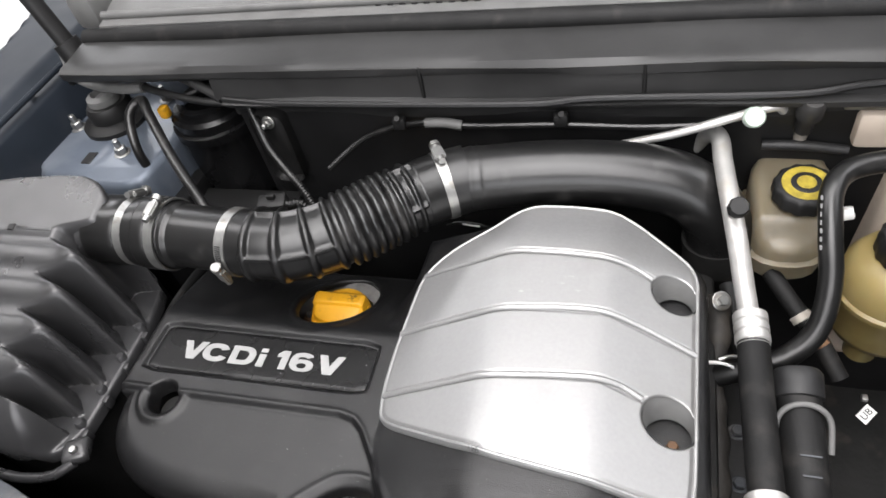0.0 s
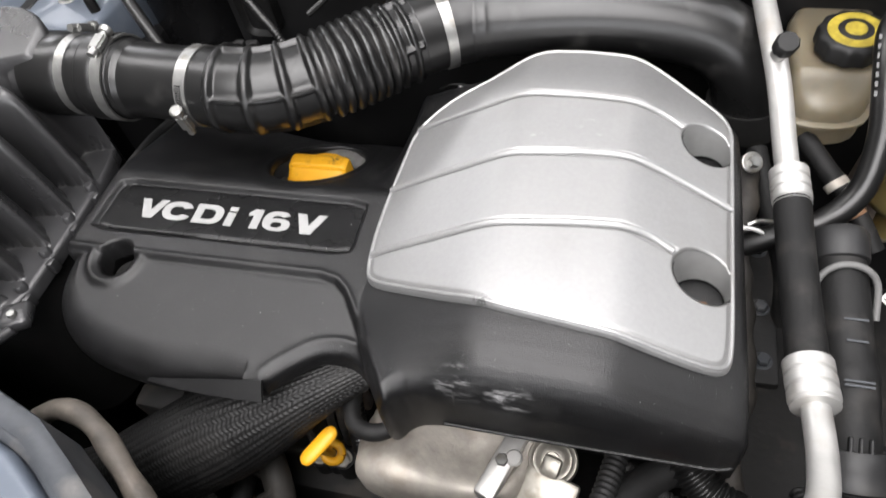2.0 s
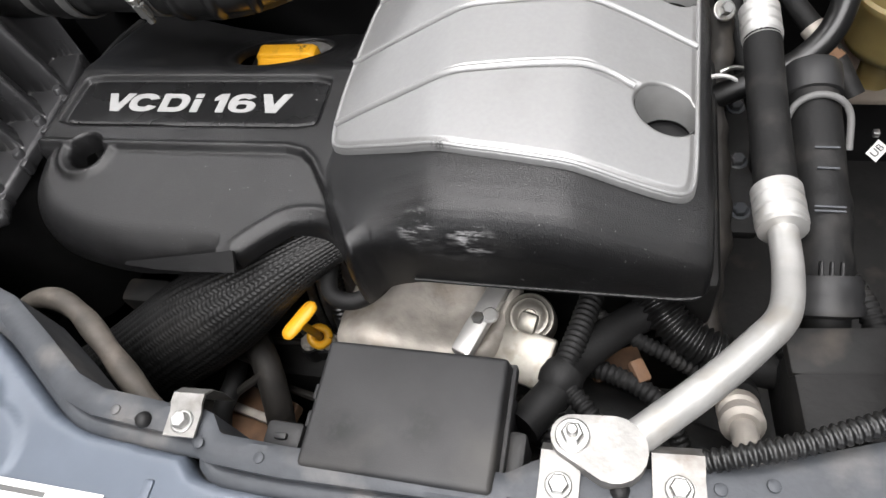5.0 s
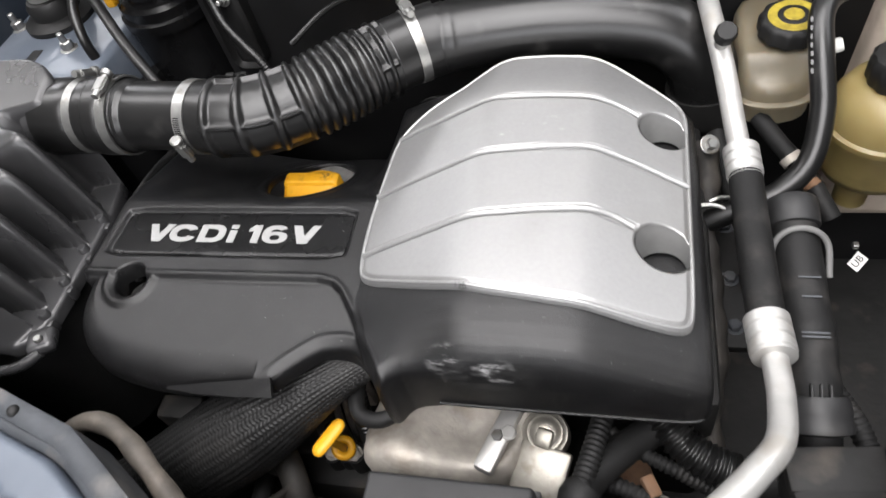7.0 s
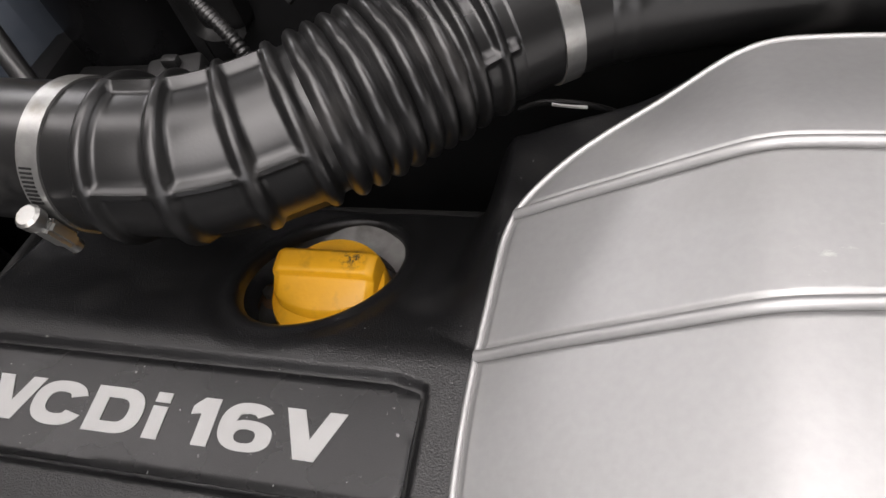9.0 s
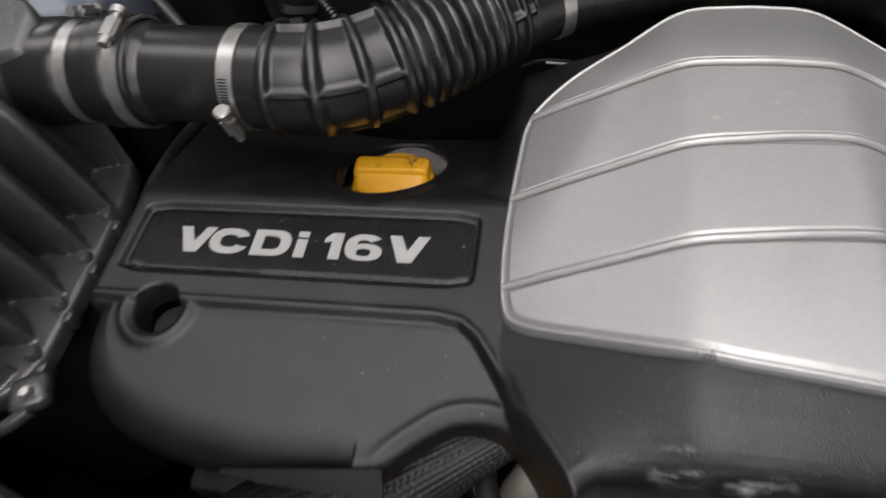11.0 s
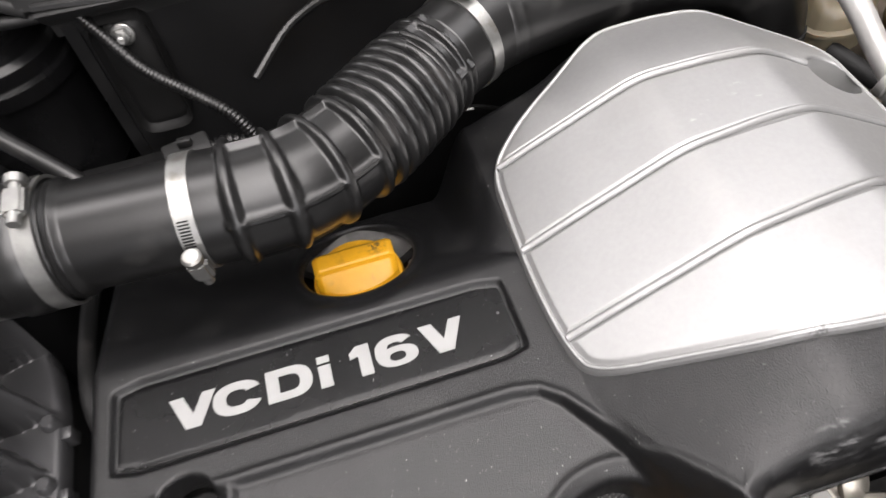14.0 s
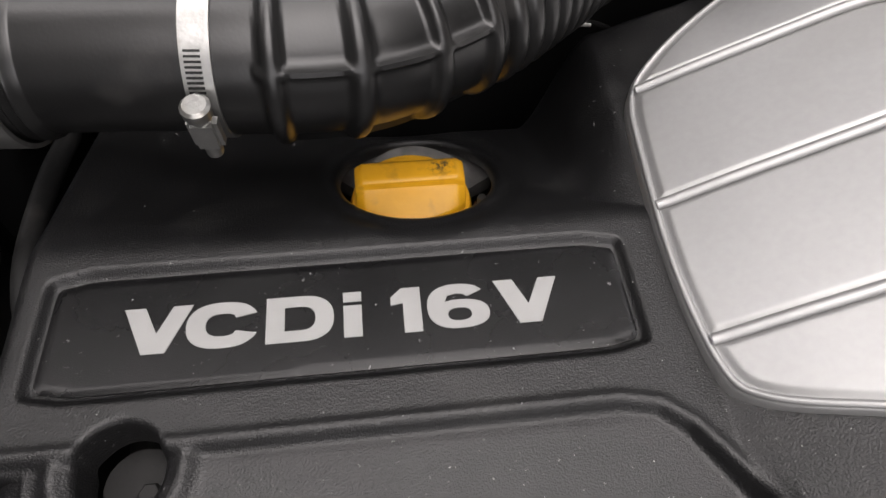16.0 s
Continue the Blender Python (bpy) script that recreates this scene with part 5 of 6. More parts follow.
def build_reservoirs():
    b = thing("brake_fluid_reservoir", "cloudy beige brake fluid reservoir with a black screw cap", "reservoir", (0.315, 0.6, 0.92))
    outline = inside_distance(rounded([(0.281, 0.552), (0.340, 0.552), (0.350, 0.60), (0.352, 0.665), (0.279, 0.665), (0.277, 0.60)], 2))
    part("tank", sheet(outline, lambda x, y, d: 0.962 + 0.10 * np.maximum(0, y - 0.60) - 0.02 * smoothstep((0.578 - y) / 0.02) - roundoff(d, 0.008), (0.27, 0.36, 0.54, 0.675), 0.003, lambda x, y, z: 0 * z + 0.90), M["reservoir"], b, smooth=60)
    part("seam", sheet(inside_distance(rounded([(0.277, 0.547), (0.344, 0.547), (0.354, 0.60), (0.356, 0.67), (0.275, 0.67), (0.273, 0.60)], 2)), lambda x, y, d: 0.925 - roundoff(d, 0.0015), (0.265, 0.365, 0.54, 0.68), 0.004, lambda x, y, z: z - 0.003), M["reservoir"], b)
    cap = part("cap", lathe([(0.0255, -0.004), (0.0285, -0.002), (0.0285, 0.010), (0.0265, 0.013), (0.024, 0.014)], (0.321, 0.600, 0.970), (0, -0.05, 1), 48, 12, 0.07), M["ink"], b, "black ridged screw cap")
    part("cap_disc", lathe([(0.0215, 0.0139), (0.021, 0.0146), (0.012, 0.0146)], (0.321, 0.600, 0.970), (0, -0.05, 1), 36), M["gold"], cap, "yellow printed cap disc")
    part("cap_symbol", lathe([(0.0135, 0.0147), (0.0125, 0.0152), (0.009, 0.0152)], (0.321, 0.600, 0.970), (0, -0.05, 1), 30), M["ink"], cap)
    part("cap_centre", lathe([(0.0085, 0.0152), (0.008, 0.0158), (0.004, 0.0158)], (0.321, 0.600, 0.970), (0, -0.05, 1), 24), M["gold"], cap)
    part("nipple", lathe([(0.0065, 0), (0.0065, 0.012), (0.005, 0.014)], (0.351, 0.588, 0.955), (0.9, 0, 0.3), 14), M["paper"], b)
    p = thing("power_steering_reservoir", "amber plastic power steering reservoir with a black cap", "reservoir", (0.40, 0.545, 0.88))
    part("tank", lathe([(0.030, -0.062), (0.042, -0.056), (0.046, -0.045), (0.048, -0.008), (0.050, -0.006), (0.050, 0.0), (0.047, 0.002), (0.046, 0.022), (0.038, 0.036), (0.026, 0.042)], (0.401, 0.540, 0.915), seg=48), M["amber"], p, smooth=45)
    part("spigot", lathe([(0.015, -0.10), (0.016, -0.06), (0.02, -0.055)], (0.395, 0.535, 0.915), seg=20), M["amber"], p)
    part("cap", lathe([(0.027, 0.042), (0.0285, 0.044), (0.0285, 0.062), (0.026, 0.066), (0.02, 0.067)], (0.401, 0.540, 0.915), seg=48, lobes=14, depth=0.06), M["ink"], p, "black screw cap")
    h = thing("vacuum_hose", "black rubber hose bent past the brake fluid reservoir", "hose", (0.34, 0.53, 0.95))
    part("hose", tube([(0.48, 0.600, 1.012), (0.42, 0.597, 1.017), (0.375, 0.592, 1.018), (0.345, 0.580, 1.017), (0.331, 0.557, 1.013), (0.330, 0.525, 0.995), (0.333, 0.495, 0.965), (0.326, 0.468, 0.935), (0.305, 0.452, 0.915), (0.28, 0.445, 0.905), (0.25, 0.44, 0.89)], 0.0098, 0.004, 18), M["rubber"], h)
    for k in range(7):
        part("print_bar", rbox(0.3205, 0.3225, 0.545 - 0.006 * k, 0.549 - 0.006 * k, 1.0155 - 0.0038 * k, 1.0165 - 0.0038 * k, 0, turn=pose(0, 0, 0, 32, 0, 0)), M["cowl"], h, smooth=0)
    w = thing("strut_tower_east", "grimy beige painted suspension tower", "suspension tower", (0.46, 0.68, 0.9))
    part("tower", rbox(0.385, 0.62, 0.60, 0.80, 0.70, 1.00, 0.02, 3, taper=0.15), M["beige"], w)
    part("plate", rbox(0.36, 0.42, 0.64, 0.70, 0.99, 1.03, 0.006), M["beige"], w)
    part("bracket_bar", rbox(0.345, 0.395, 0.640, 0.650, 1.035, 1.043, 0.002), M["zinc"], w)
    v = thing("filling_valve_pipe", "thin aluminium pipe with a pale green valve cap", "pipe", (0.25, 0.62, 1.02))
    part("tube", tube([(0.128, 0.632, 0.992), (0.16, 0.630, 1.003), (0.20, 0.628, 1.016), (0.236, 0.628, 1.030), (0.262, 0.631, 1.038), (0.288, 0.637, 1.042), (0.296, 0.642, 1.034)], 0.0043, 0.003, 14), M["alu"], v)
    part("valve_cap", lathe([(0.0085, 0), (0.0095, 0.001), (0.0095, 0.009), (0.008, 0.011)], (0.2685, 0.624, 1.040), (0.05, -0.75, 0.6), 24), M["green"], v, "pale green valve cap")
    part("valve_nut", lathe([(0.008, -0.012), (0.008, 0.0)], (0.2685, 0.624, 1.040), (0.05, -0.75, 0.6), 6), M["alu"], v)
    s = thing("pressure_sensor", "grey plastic sensor plug on the bulkhead", "sensor", (0.315, 0.64, 1.03))
    part("body", lathe([(0.008, -0.03), (0.008, -0.008), (0.012, -0.006), (0.012, 0.012), (0.009, 0.016)], (0.318, 0.640, 1.036), (0, -0.3, 1), 20), M["black"], s)
    part("neck", lathe([(0.006, -0.055), (0.006, -0.03)], (0.318, 0.640, 1.036), (0, -0.3, 1), 14), M["cast"], s)
    part("cross_bar", tube([(0.285, 0.648, 0.988), (0.32, 0.645, 0.99), (0.36, 0.645, 0.985)], 0.005, 0.004, 10), M["black"], s)


# ---------------------------------------------------------------- left rear corner
def build_left_rear():
    t = thing("strut_tower_west", "blue-grey painted suspension tower plate", "suspension tower", (-0.5, 0.66, 0.9))
    out = inside_distance(rounded([(-0.572, 0.572), (-0.405, 0.562), (-0.395, 0.66), (-0.41, 0.80), (-0.630, 0.80), (-0.605, 0.67)], 2, 0.15))
    part("plate", sheet(out, lambda x, y, d: 0.983 - 0.05 * np.maximum(0, 0.60 - y) - roundoff(d, 0.008), (-0.70, -0.38, 0.55, 0.82), 0.005, lambda x, y, z: z - 0.05), M["blue"], t, smooth=60)
    m = part("top_mount", lathe([(0.044, 0.0), (0.044, 0.006), (0.036, 0.010), (0.030, 0.012), (0.030, 0.026), (0.026, 0.032), (0.018, 0.034)], (-0.512, 0.688, 0.983), seg=36), M["ink"], t, "black rubber top mount")
    part("mount_cap", lathe([(0.022, 0.034), (0.021, 0.042), (0.014, 0.046), (0.010, 0.040)], (-0.512, 0.688, 0.983), seg=24), M["cowl"], m)
    for x, y in ((-0.567, 0.672), (-0.463, 0.622), (-0.46, 0.735)):
        hex_bolt((x, y, 0.983), 0.013, 0.010, washer=0.011, parent=t, name="nut", stud=0.010)
    part("slot", rbox(-0.515, -0.500, 0.600, 0.622, 0.981, 0.9840, 0.001, 1), M["ink"], t)
    c = thing("fuel_filter", "round black plastic canister with a ringed lid", "canister", (-0.36, 0.64, 0.92))
    cx, cy, cz = -0.354, 0.692, 0.994
    part("can", lathe([(0.054, -0.11), (0.054, -0.014), (0.058, -0.012), (0.058, 0.0), (0.054, 0.002), (0.054, 0.014), (0.049, 0.018), (0.043, 0.0185)], (cx, cy, cz), seg=52), M["plate"], c, smooth=30)
    part("lid_ring", lathe([(0.041, 0.018), (0.041, 0.026), (0.035, 0.029), (0.030, 0.026), (0.024, 0.026)], (cx, cy, cz), seg=44), M["plate"], c)
    part("lid_bar", rbox(cx - 0.024, cx + 0.020, cy - 0.004, cy + 0.012, cz + 0.024, cz + 0.036, 0.004), M["plate"], c)
    part("outlet", lathe([(0.009, 0), (0.009, 0.016), (0.011, 0.017), (0.011, 0.026)], (cx + 0.022, cy + 0.012, cz + 0.030), (0.9, 0.1, 0.25), 18), M["black"], c)
    part("connector", rbox(-0.408, -0.396, 0.655, 0.667, 1.01, 1.026, 0.003), M["yellow"], c, "small orange connector")
    part("blue_clip", rbox(-0.385, -0.372, 0.667, 0.677, 1.022, 1.032, 0.003), M["blue"], c)

    def hose(name, label, pts, r, mat="rubber"):
        h = thing(name, label, "hose", pts[len(pts) // 2])
        part("hose", tube(pts, r, 0.004, 14), M[mat], h)
        return h
    hose("fuel_hose", "black rubber fuel hose looped over the canister", [(-0.41, 0.60, 0.96), (-0.418, 0.605, 1.0), (-0.425, 0.63, 1.035), (-0.41, 0.645, 1.048), (-0.385, 0.62, 1.045), (-0.333, 0.567, 1.026), (-0.283, 0.522, 1.004), (-0.258, 0.500, 0.975)], 0.0058)
    k = thing("bulkhead_conduit", "black corrugated conduit hanging behind the intake hose", "conduit", (-0.25, 0.62, 1.02))
    part("conduit", tube([(-0.38, 0.672, 1.03), (-0.33, 0.675, 1.045), (-0.285, 0.662, 1.044), (-0.262, 0.640, 1.030), (-0.236, 0.608, 1.010), (-0.206, 0.582, 0.998), (-0.184, 0.566, 0.984), (-0.170, 0.556, 0.955)], 0.0040, 0.0007, 14, lambda s, a: 0.0005 * np.sin(s * 2100) + 0 * a), M["rubber"], k, smooth=80)
    w = thing("wheel_arch_wall_west", "dark inner wing wall of the engine bay", "inner wing", (-0.7, 0.4, 0.8), kind="structure")
    part("wall", rbox(-0.60, -0.58, -0.05, 0.95, 0.55, 1.035, 0.004), M["fire"], w)
    out = inside_distance([(-0.585, -0.05), (-0.575, 0.60), (-0.562, 0.95), (-0.765, 0.95), (-0.70, 0.65), (-0.66, 0.30), (-0.64, -0.05)])
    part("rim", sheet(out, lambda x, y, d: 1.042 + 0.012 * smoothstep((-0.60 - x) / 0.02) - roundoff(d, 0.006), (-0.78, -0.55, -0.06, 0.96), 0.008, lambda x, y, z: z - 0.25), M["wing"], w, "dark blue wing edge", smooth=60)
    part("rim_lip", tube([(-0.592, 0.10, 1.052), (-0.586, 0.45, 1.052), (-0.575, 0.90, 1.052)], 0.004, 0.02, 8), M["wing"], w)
    part("apron", rbox(-0.59, -0.38, 0.51, 0.66, 0.60, 0.93, 0.01), M["fire"], w)
    for y in (0.50, 0.58, 0.66):
        part("plug", lathe([(0.006, 0), (0.005, 0.002)], (-0.592, y, 1.046), seg=12), M["ink"], w)
    e = thing("wheel_arch_wall_east", "dark inner wing wall of the engine bay", "inner wing", (0.62, 0.4, 0.8), kind="structure")
    part("wall", rbox(0.60, 0.64, -0.05, 0.95, 0.55, 1.03, 0.006), M["fire"], e)
    s = thing("bonnet_strut", "black gas strut of the raised bonnet", "gas strut", (-0.62, 0.76, 1.05))
    part("rod", tube([(-0.532, 0.705, 1.085), (-0.575, 0.720, 1.22), (-0.66, 0.75, 1.48)], 0.0115, 0.03, 14), M["ink"], s)
    part("ball_joint", lathe([(0.015, -0.03), (0.017, 0.0), (0.016, 0.02)], (-0.528, 0.703, 1.075), (-0.3, 0.1, 0.95), 16), M["ink"], s)
    k = thing("grey_cable_sleeve", "dusty grey cable sleeve behind the suspension tower", "cable", (-0.45, 0.7, 1.05))
    part("sleeve", tube([(-0.545, 0.705, 1.085), (-0.535, 0.690, 1.055), (-0.50, 0.680, 1.045), (-0.45, 0.670, 1.047), (-0.415, 0.665, 1.052)], 0.007, 0.004, 12), M["cowl"], k)
    part("tail", tube([(-0.415, 0.665, 1.052), (-0.37, 0.65, 1.052), (-0.32, 0.645, 1.045), (-0.28, 0.65, 1.04)], 0.0045, 0.004, 10), M["ink"], k)
    g = thing("hinge_bracket", "dusty grey bonnet hinge bracket", "bracket", (-0.51, 0.74, 1.09))
    part("arm", rbox(-0.53, -0.49, 0.73, 0.80, 1.09, 1.14, 0.012), M["cowl"], g)
    b = thing("filter_bracket", "black stamped bracket with a stud on the bulkhead", "bracket", (-0.27, 0.6, 0.95))
    part("plate", rbox(-0.268, -0.226, 0.640, 0.648, 0.93, 1.032, 0.012, 3), M["ink"], b)
    hex_bolt((-0.245, 0.638, 1.020), 0.010, 0.006, axis=(0, -1, 0.2), washer=0.008, parent=b, stud=0.006)
    part("shelf", rbox(-0.40, -0.24, 0.56, 0.64, 0.90, 0.91, 0.004), M["ink"], b)
    g = thing("wiring_plug", "black multi-way wiring plug with a corrugated tail", "plug", (-0.22, 0.55, 0.97))
    part("body", rbox(-0.238, -0.205, 0.545, 0.565, 0.955, 0.980, 0.003, turn=pose(0, 0, 0, 10, 0, 12)), M["ink"], g)
    for k in range(3):
        part("rib", rbox(-0.236, -0.207, 0.5435, 0.5455, 0.960 + 0.007 * k, 0.9625 + 0.007 * k, 0.0006, 1, turn=pose(0, 0, 0, 10, 0, 12)), M["black"], g)
    part("lever", rbox(-0.226, -0.216, 0.552, 0.558, 0.980, 0.986, 0.0015), M["ink"], g)
    part("tail", tube([(-0.206, 0.556, 0.970), (-0.19, 0.560, 0.968), (-0.172, 0.556, 0.955), (-0.16, 0.55, 0.93)], 0.0055, 0.0009, 14, lambda s, a: 0.0009 * np.sin(s * 1500) + 0 * a), M["rubber"], g, smooth=80)


def build_wiring():
    w = thing("bulkhead_cable", "thin black cable clipped along the bulkhead", "cable", (0, 0.64, 1.02))
    part("cable", tube([(-0.165, 0.60, 0.985), (-0.13, 0.628, 1.003), (-0.09, 0.636, 1.016), (-0.05, 0.637, 1.022), (0.0, 0.637, 1.018), (0.09, 0.637, 1.020), (0.17, 0.637, 1.018), (0.24, 0.636, 1.022)], 0.0032, 0.003, 8), M["rubber"], w)
    part("tape", tube([(-0.052, 0.636, 1.0225), (-0.03, 0.636, 1.0225), (-0.012, 0.636, 1.019)], 0.0055, 0.003, 10), M["cowl"], w, "grey tape wrap")
    for x, z in ((-0.081, 1.028), (0.093, 1.034)):
        c = part("clip", rbox(x - 0.007, x + 0.007, 0.630, 0.640, z - 0.012, z + 0.002, 0.002), M["ink"], w)
        part("stud", lathe([(0.003, 0), (0.003, 0.008)], (x, 0.632, z + 0.002), (0.2, -0.6, 0.6), 10), M["dark"], c)


# ---------------------------------------------------------------- below the cover
def braid_wave(s, a):
    """Woven sleeve: lengthwise cords of slanting strands, leaning left and right by turns."""
    u = a * 40 / (2 * np.pi)
    col = np.floor(u)
    f = u - col - 0.5
    lean = np.where(col % 2 > 0.5, 1.0, -1.0) * f * 0.9
    return 0.0013 * np.sqrt(np.abs(np.sin(np.pi * (s / 0.0040 + lean)))) * (1 - (2 * np.abs(f)) ** 3)


def build_below():
    e = thing("engine_block", "grimy dark engine block below the cover", "engine", (0, 0.4, 0.7))
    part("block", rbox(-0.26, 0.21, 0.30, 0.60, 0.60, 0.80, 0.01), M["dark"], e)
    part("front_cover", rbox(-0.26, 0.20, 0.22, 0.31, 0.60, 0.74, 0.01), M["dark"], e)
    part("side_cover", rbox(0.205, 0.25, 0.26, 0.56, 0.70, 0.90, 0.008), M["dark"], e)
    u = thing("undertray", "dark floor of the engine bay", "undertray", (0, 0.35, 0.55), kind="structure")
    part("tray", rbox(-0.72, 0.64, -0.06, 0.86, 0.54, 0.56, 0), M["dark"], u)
    b = thing("braided_hose", "thick hose in a woven black protective sleeve", "hose", (-0.15, 0.22, 0.85))
    part("sleeve", tube([(-0.005, 0.295, 0.905), (-0.030, 0.277, 0.903), (-0.065, 0.258, 0.892), (-0.110, 0.240, 0.868), (-0.160, 0.222, 0.840), (-0.215, 0.200, 0.808), (-0.26, 0.18, 0.785), (-0.31, 0.16, 0.77)],
                        lambda s, n: 0.017 + 0.024 * float(smoothstep((s - 0.02) / 0.16)), 0.0009, 204, braid_wave), M["braid"], b, smooth=80)
    d = thing("dipstick", "yellow plastic oil dipstick handle", "dipstick", (-0.07, 0.235, 0.78))
    part("paddle", tube([(-0.0665, 0.2085, 0.8610), (-0.0570, 0.2235, 0.8640), (-0.0475, 0.2390, 0.8670)], lambda s, n: 0.0066 * math.sqrt(max(0.02, 1 - (2 * s / n - 1) ** 6)), 0.0012, 18, squash=0.6), M["yellow"], d, smooth=60)
    part("stem", tube([(-0.0570, 0.2225, 0.8600), (-0.0640, 0.2330, 0.8220), (-0.0725, 0.2420, 0.7900)], 0.0034, 0.004, 12), M["yellow"], d)
    turn = [(-0.0735 + 0.0085 * math.cos(q), 0.2435 + 0.0068 * math.sin(q), 0.787 + 0.0040 * math.sin(q)) for q in np.linspace(0, 2 * math.pi, 17)]
    part("ring", tube(turn, 0.0040, 0.0015, 12), M["yellow"], d, smooth=80)
    part("tube", tube([(-0.078, 0.252, 0.772), (-0.082, 0.256, 0.72), (-0.095, 0.262, 0.66)], 0.005, 0.005, 12), M["oil"], d)
    m = thing("intake_manifold", "dusty cast aluminium manifold below the cover", "manifold", (0.05, 0.23, 0.82))
    out = inside_distance(rounded([(-0.034, 0.212), (0.0, 0.202), (0.06, 0.203), (0.105, 0.212), (0.12, 0.30), (0.0, 0.30), (-0.038, 0.26)], 3))
    part("casting", sheet(out, lambda x, y, d: 0.862 + 0.008 * np.sin(x * 55 + 1) + 0.006 * np.sin(y * 70) - roundoff(d, 0.02), (-0.05, 0.14, 0.17, 0.31), 0.004, lambda x, y, z: 0 * z + 0.825), M["cast"], m, smooth=70)
    part("flange", rbox(0.082, 0.098, 0.205, 0.285, 0.862, 0.873, 0.003, turn=pose(0, 0, 0, 0, 0, -20)), M["alu"], m)
    for bx, by in ((0.0845, 0.268), (0.0945, 0.238)):
        part("boss", lathe([(0.0062, 0), (0.0062, 0.0020), (0.0050, 0.0030), (0.0035, 0.0030)], (bx, by, 0.8725), seg=18), M["alu"], m)
    part("cast_mark", rbox(0.046, 0.054, 0.262, 0.270, 0.8795, 0.8815, 0.0006, 1), M["cast"], m)
    hex_bolt((0.086, 0.235, 0.873), 0.009, 0.003, parent=m)
    u = thing("manifold_hose", "black rubber hose bent round the manifold pocket", "hose", (-0.01, 0.25, 0.86))
    part("hose", tube([(-0.034, 0.292, 0.880), (-0.036, 0.262, 0.880), (-0.028, 0.240, 0.881), (-0.008, 0.236, 0.882), (0.010, 0.250, 0.884), (0.018, 0.275, 0.884)], 0.0068, 0.003, 16), M["matt_rubber"], u)
    r = thing("pressure_regulator", "bright metal regulator on the manifold", "regulator", (0.12, 0.24, 0.82))
    part("can", lathe([(0.019, -0.03), (0.019, -0.004), (0.0178, -0.001), (0.0150, -0.0005), (0.0142, 0.0008), (0.0112, 0.0012), (0.0100, 0.0026), (0.0060, 0.0030), (0.0052, 0.0018), (0.002, 0.0016)], (0.121, 0.247, 0.858), (0, -0.30, 0.95), 36), M["regulator"], r, smooth=50)
    part("plate", rbox(0.098, 0.140, 0.200, 0.240, 0.842, 0.850, 0.003, turn=pose(0, 0, 0, 20, 0, -15)), M["regulator"], r)
    part("slug", rbox(0.114, 0.128, 0.233, 0.248, 0.858, 0.866, 0.003, turn=pose(0, 0, 0, 25, 0, -15)), M["regulator"], r)
    l = thing("wiring_loom", "black taped wiring loom with corrugated branches", "wiring loom", (0.15, 0.2, 0.86))
    part("trunk", tube([(0.132, 0.150, 0.905), (0.150, 0.178, 0.900), (0.160, 0.205, 0.885), (0.185, 0.235, 0.875), (0.215, 0.26, 0.872)], 0.012, 0.004, 18), M["matt_rubber"], l)
    for pts, rr in (([(0.148, 0.176, 0.905), (0.150, 0.150, 0.895), (0.149, 0.125, 0.88), (0.15, 0.10, 0.85)], 0.0065), ([(0.152, 0.19, 0.9), (0.160, 0.222, 0.895), (0.168, 0.258, 0.89)], 0.0075),
                    ([(0.155, 0.18, 0.905), (0.175, 0.16, 0.90), (0.19, 0.14, 0.87)], 0.006)):
        part("branch", tube(pts, rr, 0.001, 16, lambda s, a: 0.0009 * np.sin(s * 1400) + 0 * a), M["matt_rubber"], l, smooth=80)
    part("knot", lathe([(0.011, -0.01), (0.014, -0.004), (0.014, 0.004), (0.011, 0.01)], (0.152, 0.185, 0.902), (0.5, 0.7, 0.2), 20), M["matt_rubber"], l)
    f = thing("front_conduit", "black corrugated conduit along the front flange", "conduit", (0.27, 0.135, 0.98))
    part("conduit", tube([(0.225, 0.124, 0.970), (0.245, 0.128, 0.978), (0.275, 0.138, 0.980), (0.31, 0.153, 0.980), (0.36, 0.175, 0.98), (0.45, 0.22, 0.97)], 0.0052, 0.0009, 16, lambda s, a: 0.0009 * np.sin(s * 1500) + 0 * a), M["rubber"], f, smooth=80)
    g = thing("black_coolant_hose", "broad black rubber hose low behind the front panel", "hose", (0.2, 0.17, 0.80))
    part("hose", tube([(0.135, 0.20, 0.80), (0.175, 0.19, 0.80), (0.22, 0.175, 0.795), (0.28, 0.16, 0.79)], 0.032, 0.006, 24), M["matt_rubber"], g)
    for k, (dx, w) in enumerate(((0.0, 0.004), (0.006, 0.004), (0.012, 0.004))):
        part("print_bar", rbox(0.183 + dx, 0.186 + dx, 0.170, 0.180, 0.8285, 0.8295, 0, turn=pose(0, 0, 0, 25, 0, -10)), M["cowl"], g, smooth=0)
    bx = thing("corner_box", "dark plastic box beside the front flange", "box", (0.31, 0.18, 0.88))
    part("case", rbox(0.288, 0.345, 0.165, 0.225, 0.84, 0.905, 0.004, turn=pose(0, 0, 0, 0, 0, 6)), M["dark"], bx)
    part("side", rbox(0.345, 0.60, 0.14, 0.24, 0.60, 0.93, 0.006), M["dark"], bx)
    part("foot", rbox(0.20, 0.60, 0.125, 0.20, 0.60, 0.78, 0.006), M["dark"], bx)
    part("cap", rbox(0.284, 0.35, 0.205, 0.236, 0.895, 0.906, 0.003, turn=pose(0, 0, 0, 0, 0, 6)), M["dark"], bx)
